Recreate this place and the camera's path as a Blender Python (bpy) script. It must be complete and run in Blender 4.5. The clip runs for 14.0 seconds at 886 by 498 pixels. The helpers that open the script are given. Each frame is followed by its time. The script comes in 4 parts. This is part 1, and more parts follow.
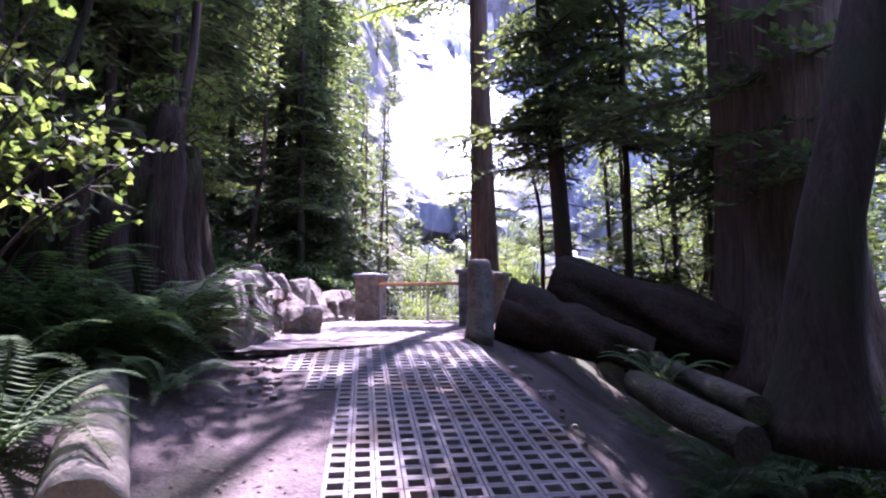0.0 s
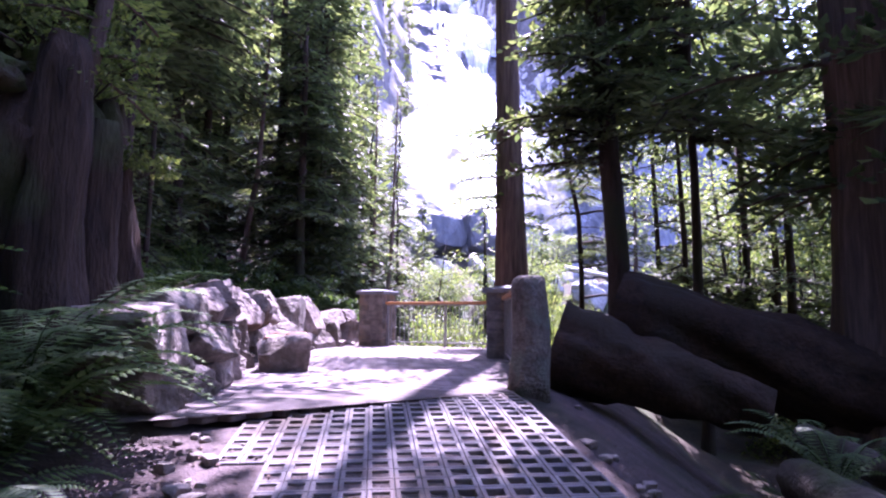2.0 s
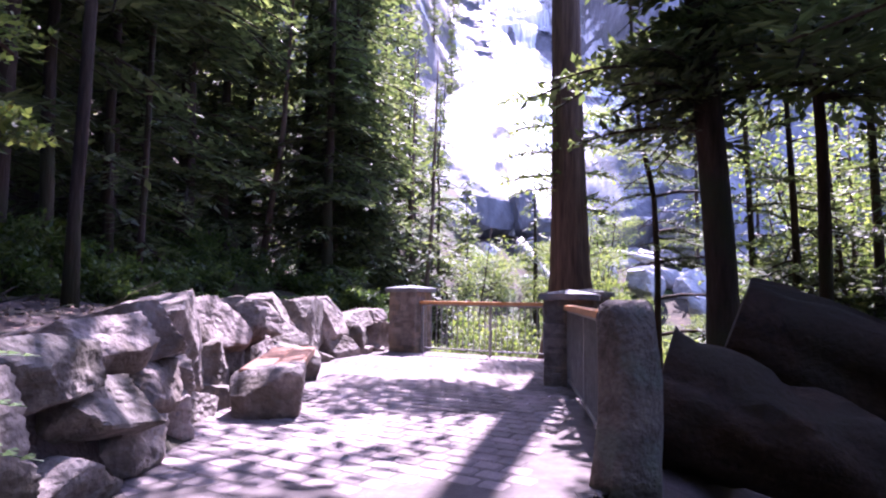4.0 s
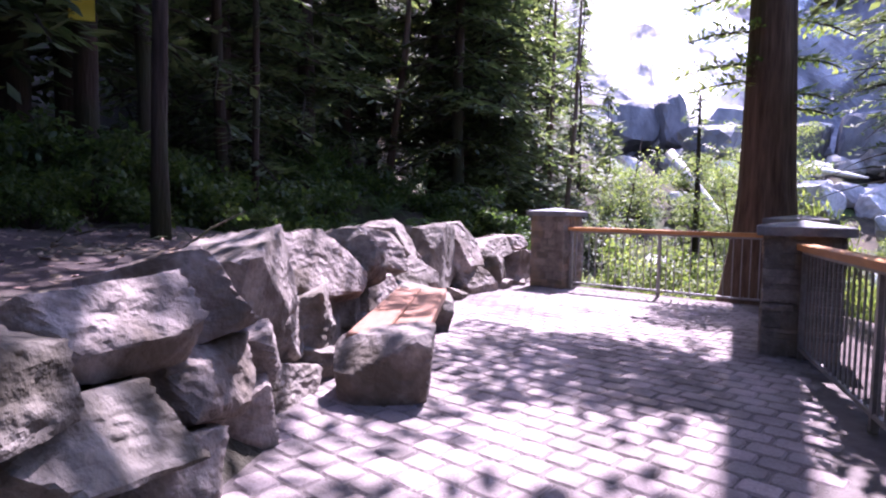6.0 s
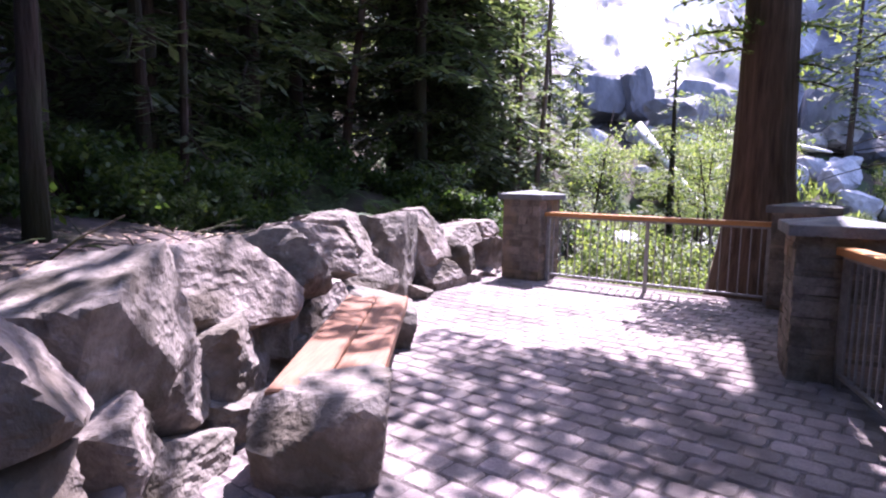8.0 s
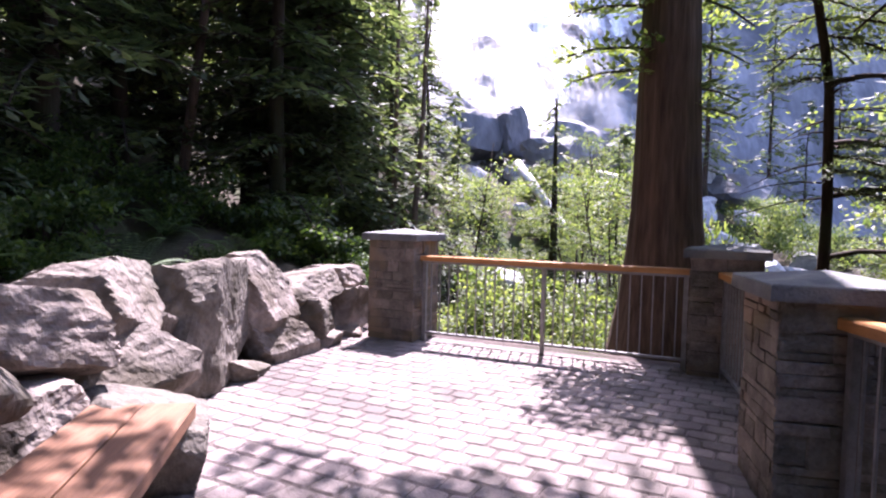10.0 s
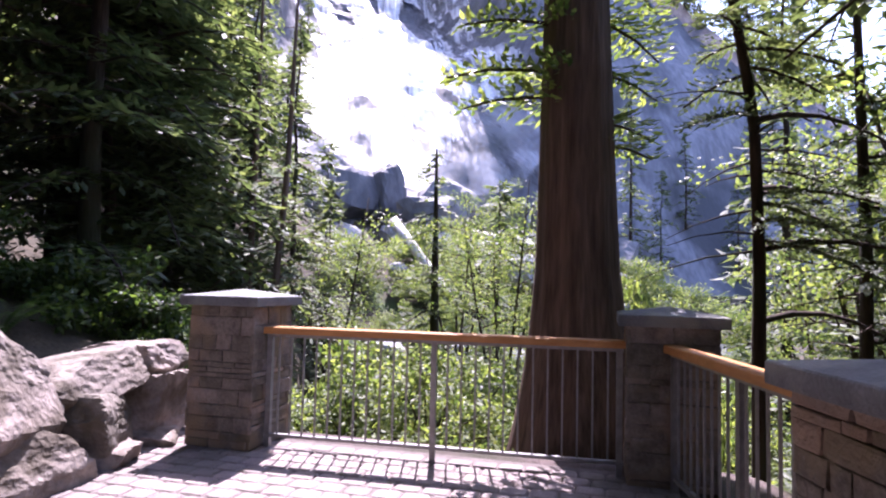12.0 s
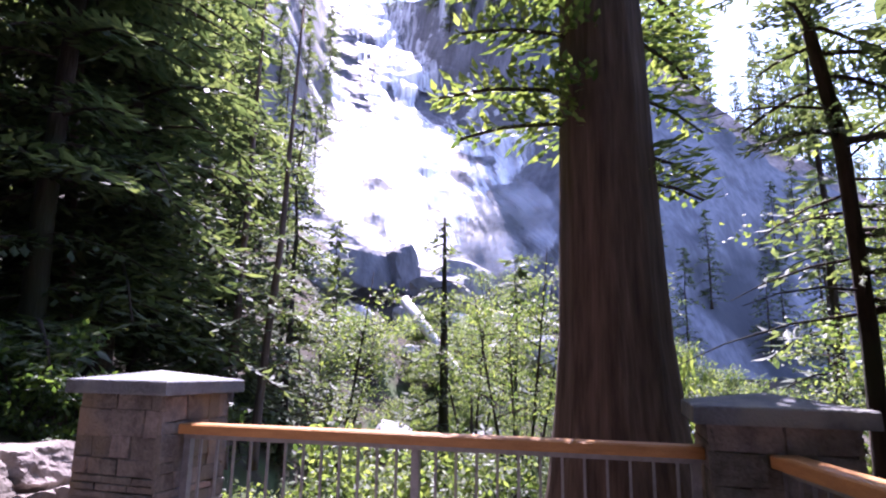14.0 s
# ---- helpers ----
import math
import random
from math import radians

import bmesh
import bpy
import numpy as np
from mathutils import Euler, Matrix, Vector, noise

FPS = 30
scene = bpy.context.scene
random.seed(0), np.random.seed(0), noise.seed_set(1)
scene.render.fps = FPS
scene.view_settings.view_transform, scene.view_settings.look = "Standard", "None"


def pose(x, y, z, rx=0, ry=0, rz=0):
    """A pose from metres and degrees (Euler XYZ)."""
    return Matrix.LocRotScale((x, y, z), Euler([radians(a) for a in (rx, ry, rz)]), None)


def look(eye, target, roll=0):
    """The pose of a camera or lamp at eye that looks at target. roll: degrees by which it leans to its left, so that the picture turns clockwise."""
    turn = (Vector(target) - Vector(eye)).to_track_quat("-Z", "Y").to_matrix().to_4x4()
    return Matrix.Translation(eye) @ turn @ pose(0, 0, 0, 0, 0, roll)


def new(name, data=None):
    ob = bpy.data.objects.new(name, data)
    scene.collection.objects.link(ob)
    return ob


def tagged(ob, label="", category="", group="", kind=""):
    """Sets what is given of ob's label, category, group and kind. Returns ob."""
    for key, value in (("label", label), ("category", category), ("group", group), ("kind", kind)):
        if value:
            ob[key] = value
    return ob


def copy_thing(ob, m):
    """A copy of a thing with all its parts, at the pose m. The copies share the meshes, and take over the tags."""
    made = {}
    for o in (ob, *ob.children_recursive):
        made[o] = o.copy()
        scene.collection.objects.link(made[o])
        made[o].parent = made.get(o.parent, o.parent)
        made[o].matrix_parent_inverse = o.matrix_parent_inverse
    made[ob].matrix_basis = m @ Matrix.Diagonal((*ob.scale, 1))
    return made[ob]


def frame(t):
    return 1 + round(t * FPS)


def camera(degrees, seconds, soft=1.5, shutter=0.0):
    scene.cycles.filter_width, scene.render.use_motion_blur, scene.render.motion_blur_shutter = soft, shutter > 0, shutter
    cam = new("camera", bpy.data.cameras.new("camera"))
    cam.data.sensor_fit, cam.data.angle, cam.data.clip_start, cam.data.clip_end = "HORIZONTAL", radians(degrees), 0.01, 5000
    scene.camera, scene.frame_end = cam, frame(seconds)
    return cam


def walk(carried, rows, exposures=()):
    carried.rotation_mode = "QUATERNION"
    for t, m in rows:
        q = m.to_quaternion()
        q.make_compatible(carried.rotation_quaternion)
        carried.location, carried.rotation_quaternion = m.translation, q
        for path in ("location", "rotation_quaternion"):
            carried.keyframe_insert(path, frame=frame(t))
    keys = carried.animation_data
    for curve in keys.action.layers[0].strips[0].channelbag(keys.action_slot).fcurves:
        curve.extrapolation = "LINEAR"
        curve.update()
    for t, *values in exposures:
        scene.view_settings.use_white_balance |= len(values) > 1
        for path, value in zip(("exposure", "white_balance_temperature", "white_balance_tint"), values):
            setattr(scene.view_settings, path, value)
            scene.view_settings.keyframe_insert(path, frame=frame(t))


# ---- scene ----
cam = camera(73.0, 14.0, soft=2.2)
PATH = [
    (0, (0.027, -0.307, 1.583), (0.292, 1.668, 1.756), -0.4),
    (0.5, (0.045, 0.416, 1.618), (0.339, 2.385, 1.802), -0.4),
    (1, (0.035, 1.09, 1.642), (0.323, 3.06, 1.833), -0.2),
    (1.5, (0.058, 1.676, 1.703), (0.327, 3.648, 1.899), 0.1),
    (2, (0.12, 2.251, 1.767), (0.351, 4.225, 1.989), 0.3),
    (4.5, (0.428, 5.023, 2.276), (0.493, 7.019, 2.374), 0.8),
    (5, (0.298, 5.498, 2.333), (0.316, 7.497, 2.33), 1.1),
    (5.5, (0.227, 5.956, 2.348), (0.012, 7.942, 2.27), 1.1),
    (6, (0.065, 6.403, 2.337), (-0.272, 8.369, 2.208), 1.0),
    (6.5, (-0.061, 6.73, 2.4), (-0.365, 8.696, 2.213), 0.6),
    (7, (-0.086, 7.027, 2.451), (-0.38, 8.989, 2.22), 0.7),
    (9.5, (-0.143, 8.83, 2.549), (-0.086, 10.824, 2.405), 1.3),
    (10, (0.073, 9.459, 2.522), (0.247, 11.45, 2.428), 1.4),
    (10.5, (0.187, 9.983, 2.482), (0.496, 11.958, 2.445), 1.8),
    (11, (0.234, 10.414, 2.478), (0.67, 12.365, 2.502), 2.0),
    (11.5, (0.35, 10.831, 2.484), (0.85, 12.767, 2.555), 1.9),
    (12, (0.409, 11.216, 2.495), (0.981, 13.129, 2.614), 1.3),
    (12.5, (0.496, 11.548, 2.492), (1.139, 13.433, 2.676), 0.9),
    (13, (0.664, 11.879, 2.499), (1.274, 13.766, 2.758), 0.7),
    (13.5, (0.821, 12.231, 2.493), (1.385, 14.124, 2.808), 0.4),
    (14, (1.015, 12.564, 2.457), (1.516, 14.46, 2.849), 1.0),
]
EXPO = [(0.0, 3.1, 5450, 54), (2.2, 3.1, 5350, 62), (5.0, 2.65, 5600, 50), (7.0, 2.6, 5550, 45), (10.0, 2.5, 5900, 38), (12.0, 2.35, 5800, 40), (14.0, 2.35, 5600, 43)]
walk(cam, [(t, look(eye, target, roll)) for t, eye, target, roll in PATH], EXPO)

# ---- world and sun ----
SUN_AZ, SUN_EL = radians(17.0), radians(60.0)
world = bpy.data.worlds.new("world")
scene.world = world
world.use_nodes = True
wn = world.node_tree.nodes
sky = wn.new("ShaderNodeTexSky")
sky.sky_type = "NISHITA"
sky.sun_disc = False
sky.sun_elevation, sky.sun_rotation = SUN_EL, SUN_AZ
sky.air_density, sky.dust_density = 1.0, 1.0
world.node_tree.links.new(sky.outputs[0], wn["Background"].inputs[0])
wn["Background"].inputs[1].default_value = 0.15
sun = new("sun", bpy.data.lights.new("sun", "SUN"))
sun.data.energy, sun.data.angle, sun.data.color = 5.0, radians(0.53), (1.0, 0.95, 0.87)
sun_dir = Vector((math.sin(SUN_AZ) * math.cos(SUN_EL), math.cos(SUN_AZ) * math.cos(SUN_EL), math.sin(SUN_EL)))
sun.matrix_basis = look(sun_dir * 200, (0, 0, 0))


# ---- materials ----
def material(name, col_a, col_b, scale=4.0, rough=0.85, bump=0.3, bump_scale=30.0, fine=0.25, col_c=None, stain=1.2,
             stretch=(1, 1, 1), island=0.0, translucent=0.0, trans_col=None, obj_random=0.0, metallic=0.0, spec=0.3, relief=0.02):
    m = bpy.data.materials.new(name)
    m.use_nodes = True
    nt = m.node_tree
    n, l = nt.nodes, nt.links
    bsdf = n["Principled BSDF"]
    tc = n.new("ShaderNodeTexCoord")
    mp = n.new("ShaderNodeMapping")
    mp.inputs["Scale"].default_value = stretch
    geo = n.new("ShaderNodeNewGeometry")
    l.new(geo.outputs["Position"], mp.inputs["Vector"])
    n1 = n.new("ShaderNodeTexNoise")
    n1.inputs["Scale"].default_value, n1.inputs["Detail"].default_value = scale, 6.0
    n1.inputs["Roughness"].default_value = 0.65
    l.new(mp.outputs[0], n1.inputs["Vector"])
    ramp = n.new("ShaderNodeValToRGB")
    ramp.color_ramp.elements[0].position, ramp.color_ramp.elements[1].position = 0.32, 0.68
    ramp.color_ramp.elements[0].color, ramp.color_ramp.elements[1].color = (*col_a, 1), (*col_b, 1)
    l.new(n1.outputs["Fac"], ramp.inputs[0])
    colour = ramp.outputs[0]
    n2 = n.new("ShaderNodeTexNoise")
    n2.inputs["Scale"].default_value, n2.inputs["Detail"].default_value = bump_scale, 4.0
    l.new(mp.outputs[0], n2.inputs["Vector"])
    if fine:
        mx = n.new("ShaderNodeMixRGB")
        mx.blend_type = "OVERLAY"
        mx.inputs[0].default_value = fine
        l.new(colour, mx.inputs[1])
        l.new(n2.outputs["Fac"], mx.inputs[2])
        colour = mx.outputs[0]
    if col_c is not None:
        n3 = n.new("ShaderNodeTexNoise")
        n3.inputs["Scale"].default_value, n3.inputs["Detail"].default_value = stain, 5.0
        l.new(geo.outputs["Position"], n3.inputs["Vector"])
        r3 = n.new("ShaderNodeValToRGB")
        r3.color_ramp.elements[0].position, r3.color_ramp.elements[1].position = 0.5, 0.64
        l.new(n3.outputs["Fac"], r3.inputs[0])
        mx = n.new("ShaderNodeMixRGB")
        l.new(r3.outputs[0], mx.inputs[0])
        l.new(colour, mx.inputs[1])
        mx.inputs[2].default_value = (*col_c, 1)
        colour = mx.outputs[0]
    if island or obj_random:
        hs = n.new("ShaderNodeHueSaturation")
        rnd = geo.outputs["Random Per Island"]
        if obj_random:
            oi = n.new("ShaderNodeObjectInfo")
            rnd = oi.outputs["Random"]
        mr = n.new("ShaderNodeMapRange")
        amount = island or obj_random
        mr.inputs["To Min"].default_value, mr.inputs["To Max"].default_value = 1.0 - amount, 1.0 + amount
        l.new(rnd, mr.inputs["Value"])
        l.new(mr.outputs[0], hs.inputs["Value"])
        mh = n.new("ShaderNodeMapRange")
        mh.inputs["To Min"].default_value, mh.inputs["To Max"].default_value = 0.5 + 0.06 * amount, 0.5 - 0.06 * amount
        l.new(rnd, mh.inputs["Value"])
        l.new(mh.outputs[0], hs.inputs["Hue"])
        l.new(colour, hs.inputs["Color"])
        colour = hs.outputs[0]
    l.new(colour, bsdf.inputs["Base Color"])
    bsdf.inputs["Roughness"].default_value = rough
    bsdf.inputs["Metallic"].default_value = metallic
    bsdf.inputs["Specular IOR Level"].default_value = spec
    if bump:
        b = n.new("ShaderNodeBump")
        b.inputs["Strength"].default_value = bump
        b.inputs["Distance"].default_value = relief
        l.new(n2.outputs["Fac"], b.inputs["Height"])
        l.new(b.outputs[0], bsdf.inputs["Normal"])
    if translucent:
        tr = n.new("ShaderNodeBsdfTranslucent")
        tint = n.new("ShaderNodeMixRGB")
        tint.blend_type = "MULTIPLY"
        tint.inputs[0].default_value = 1.0
        l.new(colour, tint.inputs[1])
        tint.inputs[2].default_value = (*(trans_col or (2.0, 2.2, 0.8)), 1)
        l.new(tint.outputs[0], tr.inputs["Color"])
        mix = n.new("ShaderNodeMixShader")
        mix.inputs[0].default_value = translucent
        l.new(bsdf.outputs[0], mix.inputs[1])
        l.new(tr.outputs[0], mix.inputs[2])
        l.new(mix.outputs[0], n["Material Output"].inputs["Surface"])
    return m


SOIL = material("soil", (0.03, 0.022, 0.02), (0.1, 0.074, 0.066), 2.5, 0.95, 1.0, 40, 0.6, (0.035, 0.032, 0.02), 0.9)
FOREST = material("forest_floor", (0.02, 0.018, 0.01), (0.06, 0.045, 0.026), 2.0, 0.95, 1.0, 22, 0.6, (0.03, 0.05, 0.012), 0.5)
GRAVEL = material("gravel", (0.15, 0.125, 0.115), (0.3, 0.26, 0.235), 3.0, 0.95, 0.9, 60, 0.6, (0.1, 0.075, 0.06), 1.1)
CONCRETE = material("grid_concrete", (0.11, 0.1, 0.1), (0.19, 0.175, 0.17), 3.0, 0.9, 0.4, 80, 0.3, (0.14, 0.11, 0.09), 1.6, obj_random=0.14)
PAVER = material("paver", (0.155, 0.126, 0.117), (0.25, 0.207, 0.192), 2.5, 0.88, 0.5, 70, 0.45, (0.12, 0.098, 0.09), 1.4, obj_random=0.2)
PAVER_FAR = material("paver_joined", (0.155, 0.126, 0.117), (0.25, 0.207, 0.192), 2.5, 0.88, 0.5, 70, 0.45, (0.12, 0.098, 0.09), 1.4, island=0.2)
BOULDER = material("granite", (0.085, 0.071, 0.06), (0.25, 0.215, 0.183), 4.2, 0.92, 0.7, 17, 0.4, (0.075, 0.062, 0.045), 2.4, obj_random=0.22, relief=0.04)
POSTSTONE = material("lichened_stone", (0.07, 0.058, 0.048), (0.17, 0.145, 0.12), 6.0, 0.95, 1.0, 30, 0.5, (0.12, 0.125, 0.1), 4.0, relief=0.03)
STONE = material("ledgestone", (0.085, 0.074, 0.062), (0.2, 0.172, 0.142), 7.0, 0.9, 0.8, 45, 0.4, (0.2, 0.15, 0.1), 2.2, obj_random=0.3)
JOINT = material("joint_sand", (0.07, 0.058, 0.052), (0.12, 0.1, 0.09), 9, 0.95, 0.5, 80)
MORTAR = material("mortar", (0.07, 0.066, 0.06), (0.11, 0.1, 0.09), 20, 0.95, 0.5, 60)
CAPSTONE = material("capstone", (0.085, 0.09, 0.094), (0.15, 0.154, 0.155), 3.5, 0.8, 0.5, 60, 0.35, (0.2, 0.2, 0.18), 3.0)
TIMBER = material("red_cedar_plank", (0.14, 0.064, 0.036), (0.25, 0.125, 0.07), 5.0, 0.5, 0.25, 60, 0.4, stretch=(8, 0.8, 8))
RAILWOOD = material("oiled_rail", (0.3, 0.13, 0.04), (0.46, 0.22, 0.07), 4.0, 0.45, 0.2, 60, 0.3, stretch=(1, 1, 6))
STEEL = material("galvanised_steel", (0.17, 0.165, 0.16), (0.26, 0.255, 0.25), 14, 0.5, 0.05, 90, 0.2, metallic=0.55, spec=0.5)
BARK = material("cedar_bark", (0.05, 0.032, 0.023), (0.13, 0.086, 0.062), 6.0, 0.95, 1.0, 14, 0.6, stretch=(2.2, 2.2, 0.16))
DARKBARK = material("dark_bark", (0.021, 0.013, 0.0085), (0.052, 0.034, 0.023), 5.0, 0.95, 1.0, 16, 0.6, (0.03, 0.03, 0.014), 1.0, stretch=(2, 2, 0.3))
STUMPWOOD = material("old_stump_wood", (0.019, 0.0115, 0.007), (0.055, 0.032, 0.018), 5.0, 0.95, 1.0, 16, 0.6, (0.05, 0.055, 0.02), 1.2, stretch=(2, 2, 0.3), relief=0.04)
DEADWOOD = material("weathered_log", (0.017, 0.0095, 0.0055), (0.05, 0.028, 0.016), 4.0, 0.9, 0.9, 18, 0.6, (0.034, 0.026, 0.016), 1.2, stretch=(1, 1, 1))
CUTWOOD = material("cut_wood", (0.22, 0.16, 0.11), (0.36, 0.27, 0.18), 6.0, 0.85, 0.6, 30, 0.4)
DULLWOOD = material("decayed_log", (0.03, 0.026, 0.018), (0.075, 0.062, 0.045), 5.0, 0.95, 0.9, 26, 0.5, (0.05, 0.07, 0.02), 2.0)
MOSSWOOD = material("mossy_log", (0.1, 0.088, 0.06), (0.22, 0.195, 0.145), 5.0, 0.95, 0.9, 26, 0.5, (0.07, 0.1, 0.02), 2.0)
MOSS = material("moss", (0.035, 0.05, 0.012), (0.085, 0.11, 0.025), 6.0, 0.95, 1.0, 60, 0.5, (0.05, 0.04, 0.02), 3.0)
FERN = material("fern_green", (0.04, 0.075, 0.028), (0.08, 0.13, 0.04), 3.0, 0.5, 0, 30, 0.0, island=0.35, translucent=0.4)
CONIFER = material("conifer_green", (0.043, 0.06, 0.036), (0.093, 0.115, 0.053), 1.5, 0.6, 0, 30, 0.0, island=0.45, translucent=0.38, trans_col=(2.0, 2.1, 1.0), spec=0.3)
LEAF = material("broad_leaf", (0.056, 0.084, 0.025), (0.115, 0.145, 0.05), 1.2, 0.5, 0, 30, 0.0, island=0.5, translucent=0.5, trans_col=(1.9, 1.95, 1.0))
SHRUB = material("shrub_leaf", (0.03, 0.055, 0.02), (0.06, 0.09, 0.03), 2.0, 0.5, 0, 30, 0.0, island=0.45, translucent=0.45)
CLIFF = material("cliff_rock", (0.06, 0.062, 0.068), (0.17, 0.17, 0.175), 0.25, 0.75, 1.0, 1.2, 0.6, (0.07, 0.075, 0.07), 0.12, stretch=(1, 1, 0.5), relief=0.3)
SLAB = material("granite_slab", (0.085, 0.09, 0.102), (0.2, 0.205, 0.22), 0.55, 0.85, 0.6, 2.0, 0.5, (0.055, 0.06, 0.065), 0.12, stretch=(1, 1, 0.1), relief=0.1)
RIDGE = material("weathered_ridge_rock", (0.2, 0.15, 0.13), (0.38, 0.3, 0.26), 0.5, 0.9, 0.8, 1.5, 0.5, (0.1, 0.09, 0.085), 0.2, relief=0.2)
SCREE = material("pale_scree", (0.2, 0.2, 0.2), (0.38, 0.37, 0.35), 0.6, 0.9, 0.8, 4, 0.5, (0.15, 0.15, 0.15), 0.4, relief=0.15)
WATER = material("white_water", (0.88, 0.9, 0.92), (0.96, 0.97, 0.98), 0.6, 0.45, 0.5, 1.6, 0.05, stretch=(1, 0.3, 0.12), translucent=0.3, trans_col=(1, 1, 1), spec=1.0, relief=0.6)


def thin_out(m, name, least, most, stretch):
    """A copy of m that lets part of the light through, in soft streaks."""
    m = m.copy()
    m.name = name
    n, l = m.node_tree.nodes, m.node_tree.links
    output = n["Material Output"]
    under = output.inputs["Surface"].links[0].from_socket
    geo = n.new("ShaderNodeNewGeometry")
    mapping = n.new("ShaderNodeMapping")
    mapping.inputs["Scale"].default_value = stretch
    l.new(geo.outputs["Position"], mapping.inputs["Vector"])
    tex = n.new("ShaderNodeTexNoise")
    tex.inputs["Scale"].default_value, tex.inputs["Detail"].default_value = 1.0, 5.0
    l.new(mapping.outputs[0], tex.inputs["Vector"])
    mr = n.new("ShaderNodeMapRange")
    mr.inputs["From Min"].default_value, mr.inputs["From Max"].default_value = 0.35, 0.65
    mr.inputs["To Min"].default_value, mr.inputs["To Max"].default_value = least, most
    l.new(tex.outputs["Fac"], mr.inputs["Value"])
    clear = n.new("ShaderNodeBsdfTransparent")
    mix = n.new("ShaderNodeMixShader")
    l.new(mr.outputs[0], mix.inputs[0])
    l.new(under, mix.inputs[1])
    l.new(clear.outputs[0], mix.inputs[2])
    l.new(mix.outputs[0], output.inputs["Surface"])
    return m


SPRAY = thin_out(WATER, "drifting_spray", 0.78, 1.0, (0.3, 0.2, 0.16))
VEIL = thin_out(WATER, "thin_falling_water", 0.3, 1.0, (1.6, 0.3, 0.07))
WATER = thin_out(WATER, "falling_water", 0.0, 0.75, (1.5, 0.3, 0.06))
YELLOW = material("yellow_sign", (0.7, 0.5, 0.03), (0.8, 0.6, 0.05), 4, 0.6, 0, 10, 0.0)


# ---- mesh helpers ----
def link_mesh(name, verts, faces, mat, parent=None, label="", smooth=False, m=None):
    me = bpy.data.meshes.new(name)
    me.from_pydata([tuple(v) for v in verts], [], [tuple(f) for f in faces])
    me.materials.append(mat)
    if smooth:
        me.polygons.foreach_set("use_smooth", [True] * len(me.polygons))
    me.update()
    ob = new(name, me)
    if m is not None:
        ob.matrix_basis = m
    if parent is not None:
        ob.parent = parent
    if label:
        ob["label"] = label
    return ob


def piece(name, mesh, parent, m):
    ob = new(name, mesh)
    ob.matrix_basis = m
    ob.parent = parent
    return ob


def empty(name, m, label, category, group="", kind=""):
    ob = new(name)
    ob.empty_display_size = 0.1
    ob.matrix_basis = m
    return tagged(ob, label, category, group, kind)


def block(sx, sy, sz, c=0.006, jitter=0.0, seed=0):
    """A box centred on x and y, from z 0 to sz, with chamfered upper edges."""
    rnd = random.Random(seed)
    a, b = sx / 2, sy / 2
    v = []
    for z, d in ((0, 0), (sz - c, 0), (sz, c)):
        v += [[x * (a - d), y * (b - d), z] for x, y in ((-1, -1), (1, -1), (1, 1), (-1, 1))]
    if jitter:
        for p in v:
            for k in range(3):
                p[k] += rnd.uniform(-jitter, jitter)
    f = [(3, 2, 1, 0), (8, 9, 10, 11)]
    for r in (0, 4):
        f += [(r + i, r + (i + 1) % 4, r + 4 + (i + 1) % 4, r + 4 + i) for i in range(4)]
    return v, f


def tube(points, radii, sides=10, rough=0.0, seed=0, flutes=0, flute=0.0, cap=True):
    """A tapered, uneven stem through points."""
    pts = [Vector(p) for p in points]
    v, f = [], []
    off = seed * 7.31
    for i, (p, r) in enumerate(zip(pts, radii)):
        d = (pts[min(i + 1, len(pts) - 1)] - pts[max(i - 1, 0)]).normalized()
        side = d.cross(Vector((0, 1, 0.01)) if abs(d.y) < 0.9 else Vector((1, 0, 0))).normalized()
        up = side.cross(d)
        for k in range(sides):
            a = 2 * math.pi * k / sides
            q = side * math.cos(a) + up * math.sin(a)
            rr = r
            if rough:
                rr *= 1 + rough * noise.noise(q * 1.7 + Vector((off, off, i * 0.35))) + 0.5 * rough * noise.noise(q * 5 + Vector((off, 3, i * 0.8)))
            if flutes:
                rr *= 1 + flute * math.cos(a * flutes + off + 0.6 * math.sin(i * 0.7)) * max(0.15, 1 - i / (len(pts) * 0.75))
            v.append(p + q * rr)
        if i:
            b = (i - 1) * sides
            f += [(b + k, b + (k + 1) % sides, b + sides + (k + 1) % sides, b + sides + k) for k in range(sides)]
    if cap:
        f.append(tuple(reversed(range(sides))))
        f.append(tuple(range((len(pts) - 1) * sides, len(pts) * sides)))
    return v, f


def joined(parts):
    v, f = [], []
    for pv, pf in parts:
        n = len(v)
        v += list(pv)
        f += [tuple(i + n for i in q) for q in pf]
    return v, f


def ico(level):
    bm = bmesh.new()
    bmesh.ops.create_icosphere(bm, subdivisions=level, radius=1.0)
    bm.verts.ensure_lookup_table()
    v = [x.co.copy() for x in bm.verts]
    f = [tuple(x.index for x in q.verts) for q in bm.faces]
    bm.free()
    return v, f


ICO3, ICO4, ICO5 = ico(3), ico(4), ico(5)


